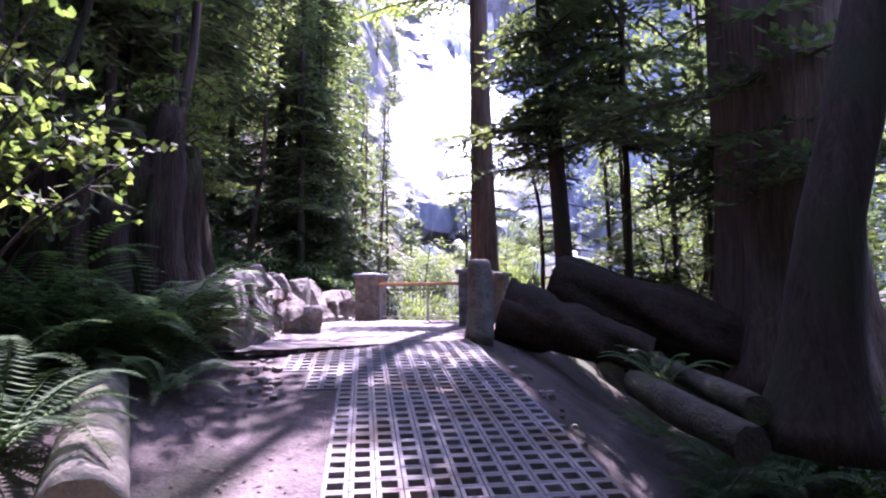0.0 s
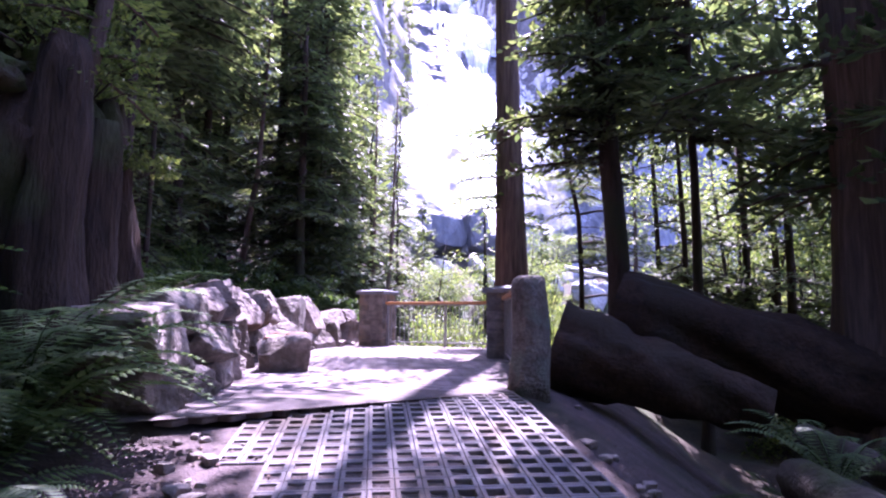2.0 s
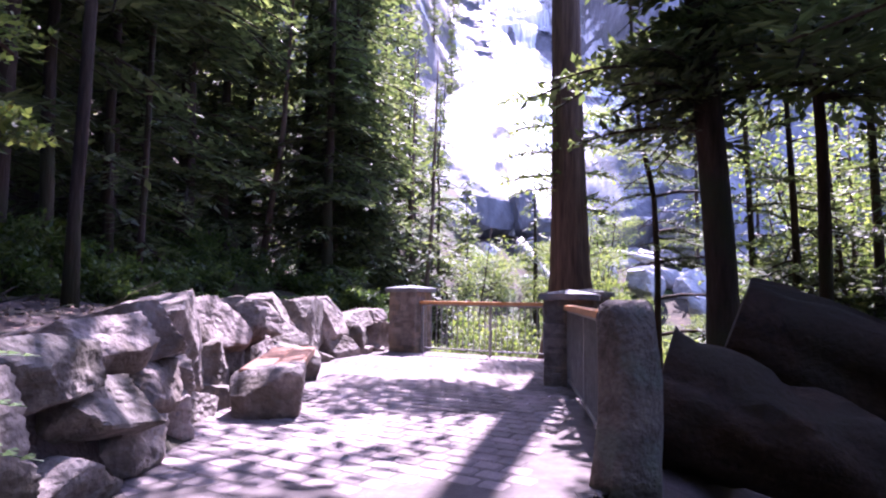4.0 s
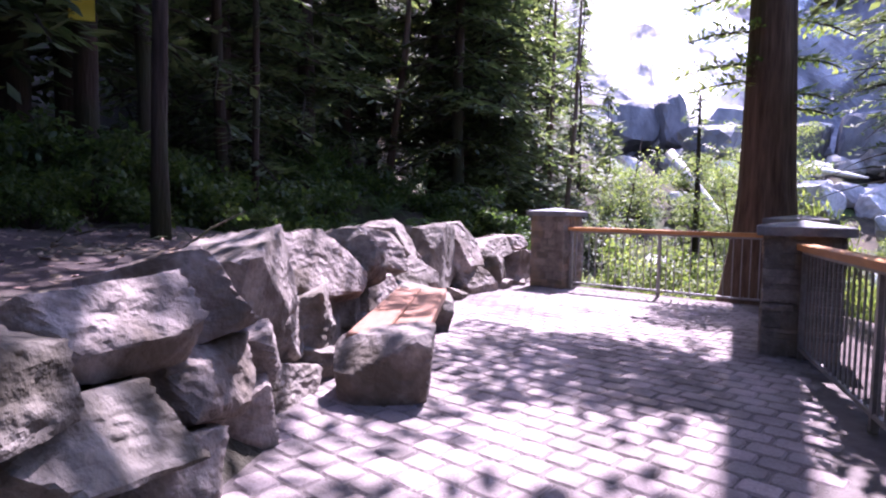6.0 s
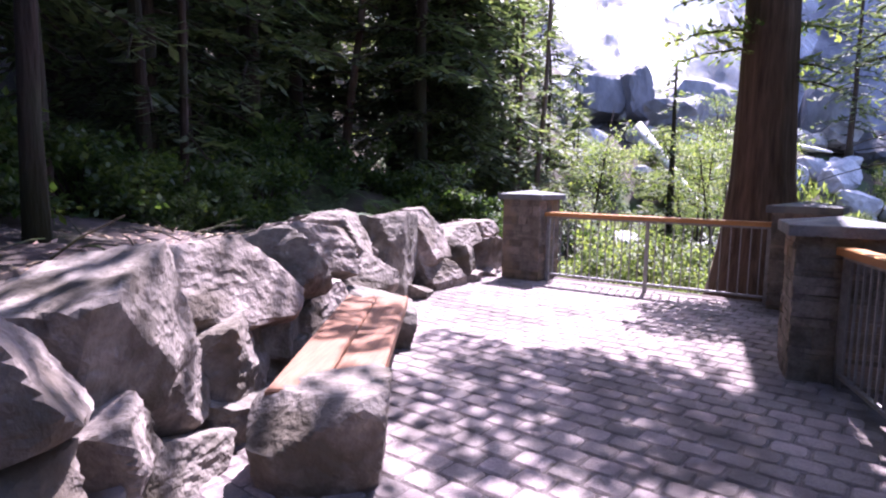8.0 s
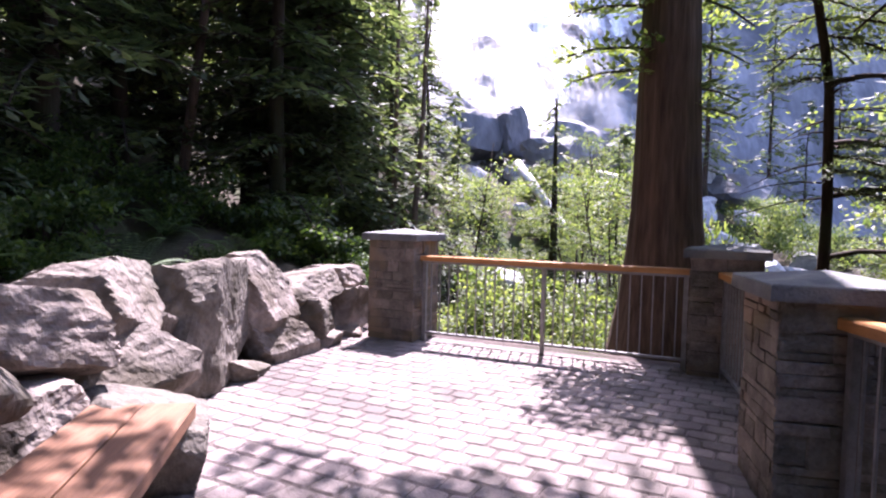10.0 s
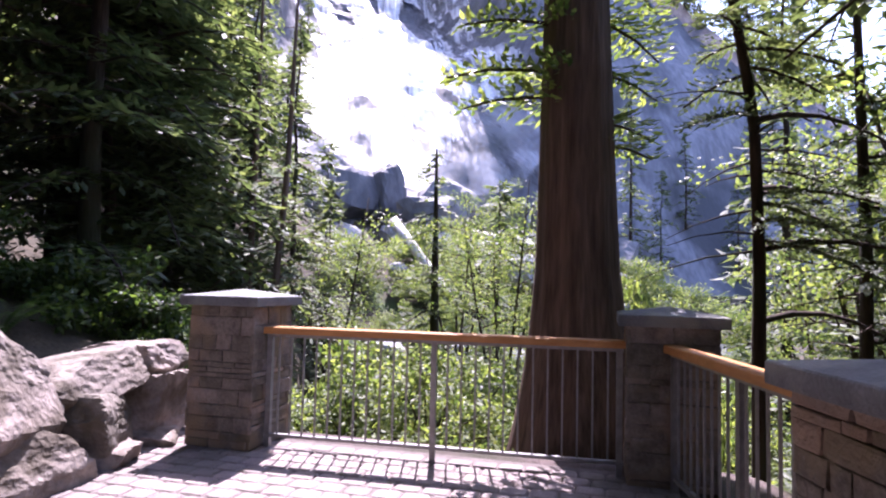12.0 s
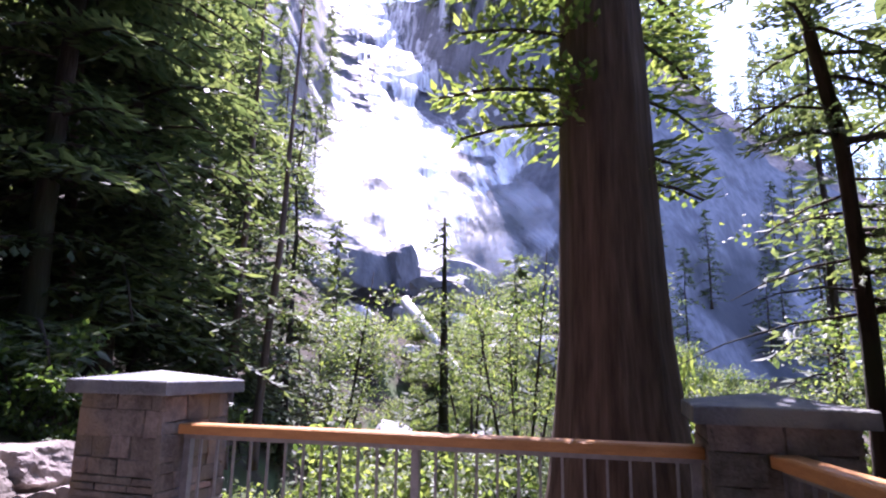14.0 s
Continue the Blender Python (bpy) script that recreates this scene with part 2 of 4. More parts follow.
def rock(sx, sy, sz, seed, base=ICO3, flat=0.0, rough=0.05):
    """An angular boulder: a rounded block cut by random planes."""
    rnd = random.Random(seed)
    planes = [(Vector(n), rnd.uniform(0.84, 1.0)) for n in ((1, 0, 0), (-1, 0, 0), (0, 1, 0), (0, -1, 0), (0, 0, 1), (0, 0, -1))]
    planes = [((n + Vector([rnd.uniform(-0.26, 0.26) for _ in range(3)])).normalized(), h) for n, h in planes]
    for _ in range(7):
        n = Vector([rnd.gauss(0, 1) for _ in range(3)]).normalized()
        planes.append((n, rnd.uniform(0.98, 1.2)))
    off = Vector((seed * 3.7, seed * 1.3, 0))
    out = []
    for d in base[0]:
        r = 1.6
        for n, h in planes:
            c = d.dot(n)
            if c > 1e-3:
                r = min(r, h / c)
        r *= 1 + rough * noise.noise(d * 2.3 + off) + 0.6 * rough * noise.noise(d * 6 + off) + 0.25 * rough * noise.noise(d * 14 + off)
        out.append((d.x * r * sx / 2, d.y * r * sy / 2, d.z * r * sz / 2))
    return out, base[1]


def rhomb(p, d, w, n_up, length, out):
    """A small pointed leaf, folded a little along its rib."""
    v, f = out
    side = d.cross(n_up).normalized() * w
    i = len(v)
    mid = p + d * length * 0.45
    v += [p, mid + side - n_up * w * 0.25, p + d * length, mid - side - n_up * w * 0.25]
    f += [(i, i + 1, i + 2), (i, i + 2, i + 3)]


def rand_unit(rnd):
    return Vector([rnd.gauss(0, 1) for _ in range(3)]).normalized()


# ---- the ground ----
PROFILE = ((-60, -1.5), (-12, -0.6), (-0.3, 0.2), (2.5, 0.43), (5.0, 0.74), (7.4, 1.0), (8.2, 1.03))


def along(y):
    if y <= PROFILE[0][0]:
        return PROFILE[0][1]
    for (a, za), (b, zb) in zip(PROFILE, PROFILE[1:]):
        if y <= b:
            return za + (zb - za) * (y - a) / (b - a)
    return PROFILE[-1][1]


WALL = ((-1.25, 6.6), (-1.18, 8.0), (-1.27, 9.3), (-1.5, 10.5), (-1.6, 12.5), (-1.45, 14.2), (-1.15, 15.5), (-0.6, 16.6), (-0.2, 17.5), (0.0, 18.5))


def wall_x(y):
    if y <= WALL[0][1]:
        return WALL[0][0]
    for (xa, a), (xb, b) in zip(WALL, WALL[1:]):
        if y <= b:
            return xa + (xb - xa) * (y - a) / (b - a)
    return WALL[-1][0]


def smooth(a, b, x):
    t = min(1.0, max(0.0, (x - a) / (b - a)))
    return t * t * (3 - 2 * t)


def fence_gap(x, y):
    """How far a place lies beyond the railings, seen from the terrace."""
    d1 = (x - 0.25) * 0.53 + (y - 17.05) * 0.848
    d2 = (x - 2.65) * 0.944 - (y - 13.0) * 0.33
    d3 = (x - 1.82) * 0.986 - (y - 8.6) * 0.167 if y > 8.9 else -1
    return max(d1, d2, d3 if y < 13 else -1)


def ground_z(x, y):
    z = along(y)
    n = 0.5 * noise.noise(Vector((x * 0.25, y * 0.25, 1))) + 0.2 * noise.noise(Vector((x * 0.9, y * 0.9, 5)))
    # hill on the left
    edge = wall_x(y) if y < 18.5 else 0.0 + (y - 18.5) * 0.12
    k = smooth(6.6, 7.6, y) if y < 20 else 1.0
    d = edge - x
    if d > 0:
        low = 0.2 * smooth(0, 0.9, d) + 0.42 * max(0, d - 1.3)
        high = (0.86 - 0.34 * smooth(12.5, 16, y)) * smooth(0.25, 0.55, d) + 0.06 * max(0, d - 0.5) + 0.5 * max(0, d - 4.6)
        if y > 17:
            t = smooth(17, 20, y)
            high = high * (1 - t) + t * (0.4 * smooth(0, 0.6, d) + 0.24 * d + 0.45 * max(0, d - 4.6))
        z += low * (1 - k) + high * k + n * 0.5 * smooth(0.4, 2.5, d)
    else:
        z += n * 0.08 * smooth(2.0, 4.0, x) if y < 8 else 0
        if y < 9.5:
            z += -0.04 * max(0, x - 2.4) * (1 - smooth(8, 9.5, y)) + 0.04 * n * smooth(0.9, 1.5, x)
    g = fence_gap(x, y)
    if g > 0.25 and d <= 0:
        drop = -1.6 * smooth(0.3, 4, g) - 2.2 * smooth(3, 14, g)
        z += drop + n * 1.2 * smooth(1, 5, g)
    elif g > 0.25 and y > 19:
        z += (-1.2 * smooth(0.3, 6, g)) * max(0, 1 - d / 6)
    # the far valley rises to the foot of the cliff
    if y > 30:
        z += 12.0 * smooth(30, 66, y) * (1 - 0.8 * smooth(22, 32, x)) + n * 2.0
    if x > 25:
        z += (x - 25) * 0.12
    return z


def grid_axis(lo, hi, dense_lo, dense_hi, fine):
    xs, x = [], dense_lo
    while x <= dense_hi:
        xs.append(x)
        x += fine
    step = fine
    x = dense_hi
    while x < hi:
        step *= 1.22
        x += step
        xs.append(min(x, hi))
    step, x = fine, dense_lo
    while x > lo:
        step *= 1.22
        x -= step
        xs.insert(0, max(x, lo))
    return xs


def build_ground():
    xs, ys = grid_axis(-400, 400, -6, 9, 0.22), grid_axis(-400, 700, -3, 20, 0.22)
    v = [(x, y, ground_z(x, y) - (0.1 if -1.0 < x < 3.2 and 7.0 < y < 17.2 and fence_gap(x, y) < 0.1 else 0.0)) for y in ys for x in xs]
    w = len(xs)
    f = [(j * w + i, j * w + i + 1, (j + 1) * w + i + 1, (j + 1) * w + i) for j in range(len(ys) - 1) for i in range(w - 1)]
    ob = link_mesh("ground", v, f, FOREST, smooth=True)
    ob.data.materials.append(SOIL)
    for p in ob.data.polygons:
        c = p.center
        if c.x > wall_x(c.y) - (4.6 if c.y > 7.6 else 0.7) and c.y < 18 and c.x < 4.5:
            p.material_index = 1
    return tagged(ob, "forest floor of bare soil, litter and moss", "ground", kind="structure")


build_ground()
U, V = Vector((0.848, -0.53, 0)), Vector((0.53, 0.848, 0))
TERRACE = 1.05


def terrace_edge(x):
    return 7.42 + 0.5 * x


# ---- retaining wall of boulders ----
def build_wall():
    wall = empty("retaining_wall", pose(-1.2, 12, 1.05), "dry-stacked grey granite boulder retaining wall beside the terrace", "wall", kind="structure")
    back = wall.matrix_basis.inverted()
    rnd = random.Random(11)
    # the near boulders: y, z, length, height, inset
    near = ((7.05, 1.66, 0.7, 0.46, 0.08), (7.78, 1.78, 0.74, 0.42, 0.1), (8.5, 1.85, 0.66, 0.36, 0.16), (9.12, 1.88, 0.54, 0.42, 0.12), (9.95, 1.8, 0.95, 0.62, 0.1),
            (7.2, 1.28, 0.8, 0.4, 0.0), (8.22, 1.5, 0.85, 0.36, 0.04), (9.0, 1.52, 0.56, 0.44, 0.04), (9.6, 1.48, 0.48, 0.32, 0.06), (10.3, 1.42, 0.6, 0.34, 0.04),
            (7.75, 1.12, 0.66, 0.36, 0.0), (8.62, 1.2, 0.72, 0.38, -0.02), (9.4, 1.18, 0.55, 0.4, -0.02), (10.1, 1.15, 0.72, 0.36, 0.0))
    for y, z, w, h, inset in near:
        x = wall_x(y) - 0.45 - inset
        tan = math.degrees(math.atan2(wall_x(y + 0.3) - wall_x(y - 0.3), 0.6))
        v, f = rock(0.74, w * 1.0, h * 1.12, rnd.randrange(9999), ICO5)
        ob = link_mesh("boulder", v, f, BOULDER, m=back @ pose(x, y, z - 0.05, rnd.uniform(-14, 14), rnd.uniform(-24, -2), -tan + rnd.uniform(-14, 14)))
        ob.parent = wall
    # the farther boulders: y, z, length, height, inset, lean of the face
    far = ((11.0, 1.84, 1.12, 0.58, 0.14, -20), (12.05, 1.8, 1.0, 0.54, 0.12, -26), (12.98, 1.85, 0.85, 0.5, 0.14, -24), (13.72, 1.86, 0.84, 0.54, 0.12, -30), (14.3, 1.97, 0.72, 0.36, 0.36, -20),
           (14.88, 1.58, 1.3, 1.02, 0.04, -40), (15.88, 1.58, 1.05, 0.68, 0.06, -24), (16.12, 1.82, 0.78, 0.36, 0.3, -16), (16.85, 1.68, 0.86, 0.38, 0.12, -14), (17.5, 1.7, 0.76, 0.34, 0.16, -14),
           (10.9, 1.45, 0.86, 0.48, 0.06, -22), (11.75, 1.42, 0.96, 0.48, 0.05, -24), (12.6, 1.42, 0.86, 0.46, 0.05, -18), (13.5, 1.42, 1.02, 0.56, 0.03, -34), (14.2, 1.5, 0.9, 0.52, 0.2, -15),
           (16.65, 1.38, 0.66, 0.46, 0.06, -12), (17.35, 1.3, 0.8, 0.54, 0.08, -14), (10.85, 1.12, 0.76, 0.36, 0.0, -10), (11.6, 1.1, 0.86, 0.36, 0.0, -10), (12.45, 1.12, 0.9, 0.38, 0.0, -12),
           (13.3, 1.1, 0.86, 0.34, -0.02, -14), (14.25, 1.1, 0.8, 0.36, -0.02, -12), (15.12, 1.1, 0.62, 0.22, -0.14, -6), (15.95, 1.15, 0.9, 0.46, -0.06, -20), (16.62, 1.09, 0.5, 0.24, -0.04, -8), (17.25, 1.07, 0.66, 0.24, -0.04, -8))
    for y, z, w, h, inset, lean in far:
        x = wall_x(y) - 0.36 - inset
        tan = math.degrees(math.atan2(wall_x(y + 0.3) - wall_x(y - 0.3), 0.6))
        v, f = rock(rnd.uniform(0.7, 0.85), w * 1.04, h * 1.1, rnd.randrange(9999), ICO5)
        ob = link_mesh("boulder", v, f, BOULDER, m=back @ pose(x, y, z - 0.03, rnd.uniform(-16, 16), lean * 0.6 + rnd.uniform(-12, 12), -tan + rnd.uniform(-22, 22)))
        ob.parent = wall


build_wall()


# ---- bench ----
def build_bench():
    b = empty("bench", pose(-1.14, 11.6, TERRACE, 0, 0, 6.0), "low bench of two reddish cedar planks on rough stone blocks", "bench")
    for k, x in enumerate((-0.14, 0.14)):
        v, f = block(0.27, 2.5, 0.085, 0.012, 0.002, k)
        link_mesh("plank", v, f, TIMBER, b, m=pose(x, 0, 0.345))
    for k, y in enumerate((-1.2, 1.26)):
        v, f = rock(0.68, 0.6, 0.62, (34, 31)[k], ICO5, rough=0.035)
        link_mesh("stone_block", v, f, BOULDER, b, "rough grey granite block", False, pose(0.0, y, 0.14 - 0.01 * k, 0, 0, 4))
    return b


build_bench()


# ---- pillars ----
CHIPS = []
for k in range(6):
    v, f = block(1, 1, 1, 0.12, 0.05, k)
    me = bpy.data.meshes.new("stone")
    me.from_pydata(v, [], f)
    me.materials.append(STONE)
    CHIPS.append(me)


def build_pillar(x, y, turn, seed, label, height=1.17, sunk=0.0):
    rnd = random.Random(seed)
    p = empty("pillar", pose(x, y, TERRACE - sunk, 0, 0, turn), label, "pillar", "terrace pillars")
    half = 0.30
    v, f = block(2 * half, 2 * half, height, 0.004)
    link_mesh("core", v, f, MORTAR, p)
    for side in range(4):
        face = pose(0, 0, 0, 0, 0, 90 * side) @ pose(0, -half, 0)
        z = 0.0
        while z < height - 0.03:
            h = min(rnd.choice((0.045, 0.07, 0.1, 0.13, 0.16)), height - z)
            a = -half - 0.02
            while a < half - 0.01:
                w = min(rnd.uniform(0.1, 0.34), half + 0.02 - a)
                d = rnd.uniform(0.016, 0.036)
                piece("stone", rnd.choice(CHIPS), p, face @ Matrix.Translation((a + w / 2, 0.004, z + h / 2)) @ pose(0, 0, 0, 90, 0, rnd.uniform(-2.5, 2.5)) @ Matrix.Diagonal((w - 0.007, h - 0.007, d, 1)))
                a += w
            z += h
    s, t = 0.385, 0.085
    ring = [(-s, -s), (s, -s), (s, s), (-s, s)]
    v = [(a, b, height) for a, b in ring] + [(a * 1.005, b * 1.005, height + 0.012) for a, b in ring] + [(a, b, height + t - 0.008) for a, b in ring]
    v += [(a * 0.985, b * 0.985, height + t) for a, b in ring] + [(0, 0, height + t + 0.06)]
    f = [(3, 2, 1, 0)] + [(r + i, r + (i + 1) % 4, r + 4 + (i + 1) % 4, r + 4 + i) for r in (0, 4, 8) for i in range(4)] + [(12 + i, 12 + (i + 1) % 4, 16) for i in range(4)]
    link_mesh("cap", v, f, CAPSTONE, p, "low pyramid cap of blue-grey cut stone")
    return p


P_TEXT = "square ledgestone pillar with a low pyramid stone cap"
build_pillar(0.25, 17.05, -32, 1, P_TEXT, 1.22)
build_pillar(3.47, 15.23, -32, 2, P_TEXT)
build_pillar(2.45, 12.53, -17.5, 3, P_TEXT, sunk=0.06)


# ---- railings ----
def build_railing(a, b, label, posts=(0.0, 0.5, 1.0)):
    a, b = Vector((*a, TERRACE)), Vector((*b, TERRACE))
    d = b - a
    length, turn = d.length, math.degrees(math.atan2(d.y, d.x))
    r = empty("railing", pose(*a, 0, 0, turn), label, "railing", "terrace railings")

    def bar(name, x, z, sx, sy, sz, mat, label=""):
        v, f = block(sx, sy, sz, min(sx, sy, sz) * 0.15)
        link_mesh(name, v, f, mat, r, label, m=pose(x, 0, z))

    bar("top_rail", length / 2, 0.985, length + 0.02, 0.13, 0.06, RAILWOOD, "oiled orange-brown timber top rail")
    bar("upper_bar", length / 2, 0.955, length, 0.04, 0.028, STEEL)
    bar("lower_bar", length / 2, 0.09, length, 0.04, 0.028, STEEL)
    for k in posts:
        bar("post", 0.03 + (length - 0.06) * k, 0.0, 0.045, 0.045, 0.96, STEEL)
    n = max(2, round(length / 0.117))
    v, f = block(0.014, 0.014, 0.85, 0.003)
    me = bpy.data.meshes.new("baluster")
    me.from_pydata(v, [], f)
    me.materials.append(STEEL)
    for k in range(1, n):
        piece("baluster", me, r, pose(length * k / n, 0, 0.11))
    return r


def vec(p, *pairs):
    q = Vector((*p, 0))
    for w, k in pairs:
        q += w * k
    return q.x, q.y


W3 = Vector((0.3, 0.954, 0))
R_TEXT = "galvanised steel baluster railing with a timber top rail between pillars"
build_railing(vec((0.25, 17.05), (U, 0.34), (V, -0.12)), vec((3.47, 15.23), (U, -0.34), (V, -0.12)), R_TEXT)
build_railing(vec((3.47, 15.23), (V, -0.34)), vec((2.45, 12.53), (W3, 0.34)), R_TEXT)
build_railing(vec((2.45, 12.53), (W3, -0.34)), (1.73, 8.43), "galvanised steel baluster railing ending at a rough stone post")


def build_post():
    zs = (0.0, 0.25, 0.5, 0.75, 1.0, 1.15, 1.22, 1.25)
    rs = (0.185, 0.172, 0.168, 0.163, 0.16, 0.156, 0.142, 0.1)
    v, f = tube([(0.02 * math.sin(z * 3), 0, z) for z in zs], rs, 24, 0.16, 4)
    v = [Vector((q.x * 1.05 * (1 + 0.12 * abs(math.sin(2 * math.atan2(q.y, q.x)))), q.y * (1 + 0.12 * abs(math.sin(2 * math.atan2(q.y, q.x)))), q.z)) for q in v]
    ob = link_mesh("stone_post", v, f, POSTSTONE, smooth=True, m=pose(1.69, 8.22, 0.93, 0, 1.5, 20))
    tagged(ob, "upright rough lichened stone post at the end of the railing", "post")


build_post()


# ---- fallen logs and stumps ----
def build_log(points, radii, label, mat=DEADWOOD, name="fallen_log", seed=1, sides=22, rough=0.16, cut=CUTWOOD):
    pts, rad = [], []
    n = 14
    for i in range(n):
        t = i / (n - 1) * (len(points) - 1)
        k = min(int(t), len(points) - 2)
        pts.append(Vector(points[k]).lerp(Vector(points[k + 1]), t - k))
        rad.append(radii[k] + (radii[k + 1] - radii[k]) * (t - k))
    v, f = tube(pts, rad, sides, rough, seed)
    ob = link_mesh(name, v, f, mat, smooth=False)
    ob.data.materials.append(cut)
    for p in ob.data.polygons[-2:]:
        p.material_index = 1
    for p in list(ob.data.polygons)[:-2]:
        p.use_smooth = True
    return tagged(ob, label, "log")


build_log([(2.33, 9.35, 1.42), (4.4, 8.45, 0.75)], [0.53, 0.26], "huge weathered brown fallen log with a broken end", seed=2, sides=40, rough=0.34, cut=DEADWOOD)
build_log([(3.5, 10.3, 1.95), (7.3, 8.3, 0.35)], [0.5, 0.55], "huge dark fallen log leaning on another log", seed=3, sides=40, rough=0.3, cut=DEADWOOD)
build_log([(3.15, 6.35, 0.62), (3.1, 5.3, 0.52), (3.1, 4.2, 0.42)], [0.16, 0.17, 0.16], "thick decaying log lying by the path", DULLWOOD, seed=4, cut=DULLWOOD)
build_log([(3.95, 7.3, 0.72), (3.45, 4.6, 0.62)], [0.11, 0.13], "thin decaying log lying by the path", DULLWOOD, seed=9, cut=DULLWOOD)
build_log([(-2.1, 5.1, 0.95), (-1.25, 2.7, 0.6)], [0.17, 0.2], "pale mossy log lying among ferns", MOSSWOOD, seed=5)


def build_stump():
    rnd = random.Random(17)
    c = Vector((-3.0, 7.45, 0))
    zs = [0.2 + 0.17 * i for i in range(21)]
    core = tube([c + Vector((0, 0, z)) for z in zs], [0.7 - 0.04 * math.sin(i) for i in range(21)], 56, 0.3, 3, 9, 0.2)
    stump = empty("old_stump", pose(c.x, c.y, 0.2), "massive dark old-growth stump with buttress roots", "stump")
    back = Matrix.Translation((-c.x, -c.y, -0.2))
    link_mesh("core", [back @ Vector(p) for p in core[0]], core[1], STUMPWOOD, stump, smooth=True)
    for k in range(12):
        a = -0.12 + 6.283 * k / 12 + (rnd.uniform(-0.14, 0.14) if k else 0)
        d = Vector((math.cos(a), math.sin(a), 0))
        side = Vector((-d.y, d.x, 0))
        high, out, r = rnd.uniform(2.7, 3.9), rnd.uniform(0.5, 1.0), rnd.uniform(0.12, 0.22)
        if k == 0:
            high, out, r = 3.35, 1.25, 0.17
        if k == 11:
            high, out, r = 3.9, 0.7, 0.19
        n = 18
        pts, rad = [], []
        for i in range(n):
            q = i / (n - 1)
            bend = 0.1 * noise.noise(Vector((k * 3.1, q * 2.5, 1))) + 0.05 * noise.noise(Vector((k, q * 7, 4)))
            pts.append(c + d * (0.84 + out * (1 - q) ** 4 + bend) + side * 0.16 * noise.noise(Vector((k * 1.7, q * 2, 9))) + Vector((0, 0, 0.2 + (high - 0.2) * q)))
            rad.append(r * (1.5 - 0.6 * q) * (0.75 if i == n - 1 else 1))
        v, f = tube(pts, rad, 22, 0.4, k + 2, 5, 0.12)
        link_mesh("buttress_root", [back @ Vector(p) for p in v], f, STUMPWOOD, stump, smooth=True)
    for k, (x, y, z, w) in enumerate(((-2.75, 6.75, 3.5, 0.55), (-3.3, 6.9, 3.6, 0.5), (-2.5, 7.2, 3.7, 0.36))):
        v, f = rock(w, w * 0.8, 0.3, 50 + k, ICO4, rough=0.2)
        link_mesh("moss_cushion", [back @ (Vector(p) + Vector((x, y, z))) for p in v], f, MOSS, stump, "cushion of green moss", True)


build_stump()


# ---- trees ----
def tree_thing(name, at, label, category="tree", group=""):
    return empty(name, pose(*at), label, category, group)


def foliage(points, rnd, n, spread, length, width, flat=0.5):
    """Leaves scattered in uneven clumps round points."""
    out = ([], [])
    for p in points:
        for _ in range(n):
            o = rand_unit(rnd) * spread * rnd.random() ** 0.6
            o.z *= flat
            d = (rand_unit(rnd) + Vector((0, 0, -0.3)) + o.normalized() * 0.6).normalized()
            up = (Vector((0, 0, 1)) + rand_unit(rnd) * 0.6).normalized()
            rhomb(p + o, d, width, up, length * rnd.uniform(0.6, 1.2), out)
    return out


def conifer_parts(height, reach, start, seed, branches=70, leaf=0.22, dead=0.0, r0=None, lean=0.0):
    """Trunk, limbs and flat drooping sprays of a cedar or hemlock, at the origin."""
    rnd = random.Random(seed)
    r0 = r0 or height * 0.011
    n = 16
    bend = [Vector((lean * (i / n) ** 2 + 0.12 * noise.noise(Vector((seed, i * 0.4, 0))), 0.12 * noise.noise(Vector((0, seed, i * 0.4))), height * i / (n - 1) - 0.5)) for i in range(n)]
    trunk = tube(bend, [r0 * (1.45 if i == 0 else 1.0) * (1 - 0.93 * i / (n - 1)) for i in range(n)], 12, 0.1, seed)
    limbs, out = [], ([], [])
    for k in range(branches):
        t = start + (1 - start) * (k + rnd.random()) / branches
        z = height * t - 0.5
        i = min(int(t * (n - 1)), n - 2)
        p = bend[i].lerp(bend[i + 1], t * (n - 1) - i)
        a = rnd.random() * 6.283
        length = reach * (1 - ((t - start) / (1 - start)) ** 1.3 * 0.9) * rnd.uniform(0.6, 1.1)
        d = Vector((math.cos(a), math.sin(a), rnd.uniform(-0.15, 0.25)))
        bare = rnd.random() < dead
        pts = [p + d * length * s + Vector((0, 0, -0.35 * length * s * s)) for s in (0, 0.35, 0.7, 1.0)]
        limbs.append(tube(pts, [0.012 + 0.012 * length * (1 - s) for s in (0, 0.35, 0.7, 1.0)], 5, cap=False))
        if bare:
            continue
        m = max(4, int(length / (leaf * 0.55)))
        for s in range(1, m + 1):
            q = s / m
            c = p + d * length * q + Vector((0, 0, -0.35 * length * q * q))
            sidelen = (0.18 + 0.5 * length * (1 - q) * rnd.uniform(0.5, 1.0)) if q < 1 else 0.1
            for sg in (-1, 1):
                w = Vector((-d.y * sg, d.x * sg, 0)) * 0.85 + d * 0.5 + Vector((0, 0, rnd.uniform(-0.45, 0.05)))
                w.normalize()
                steps = max(1, int(sidelen / (leaf * 0.75)))
                for j in range(steps):
                    e = c + w * sidelen * j / steps + Vector((0, 0, -0.1 * j / steps * sidelen))
                    up = (Vector((0, 0, 1)) + rand_unit(rnd) * 0.35).normalized()
                    rhomb(e, (w + rand_unit(rnd) * 0.45).normalized(), leaf * 0.24, up, leaf * rnd.uniform(0.9, 1.5), out)
    return trunk, joined(limbs), out


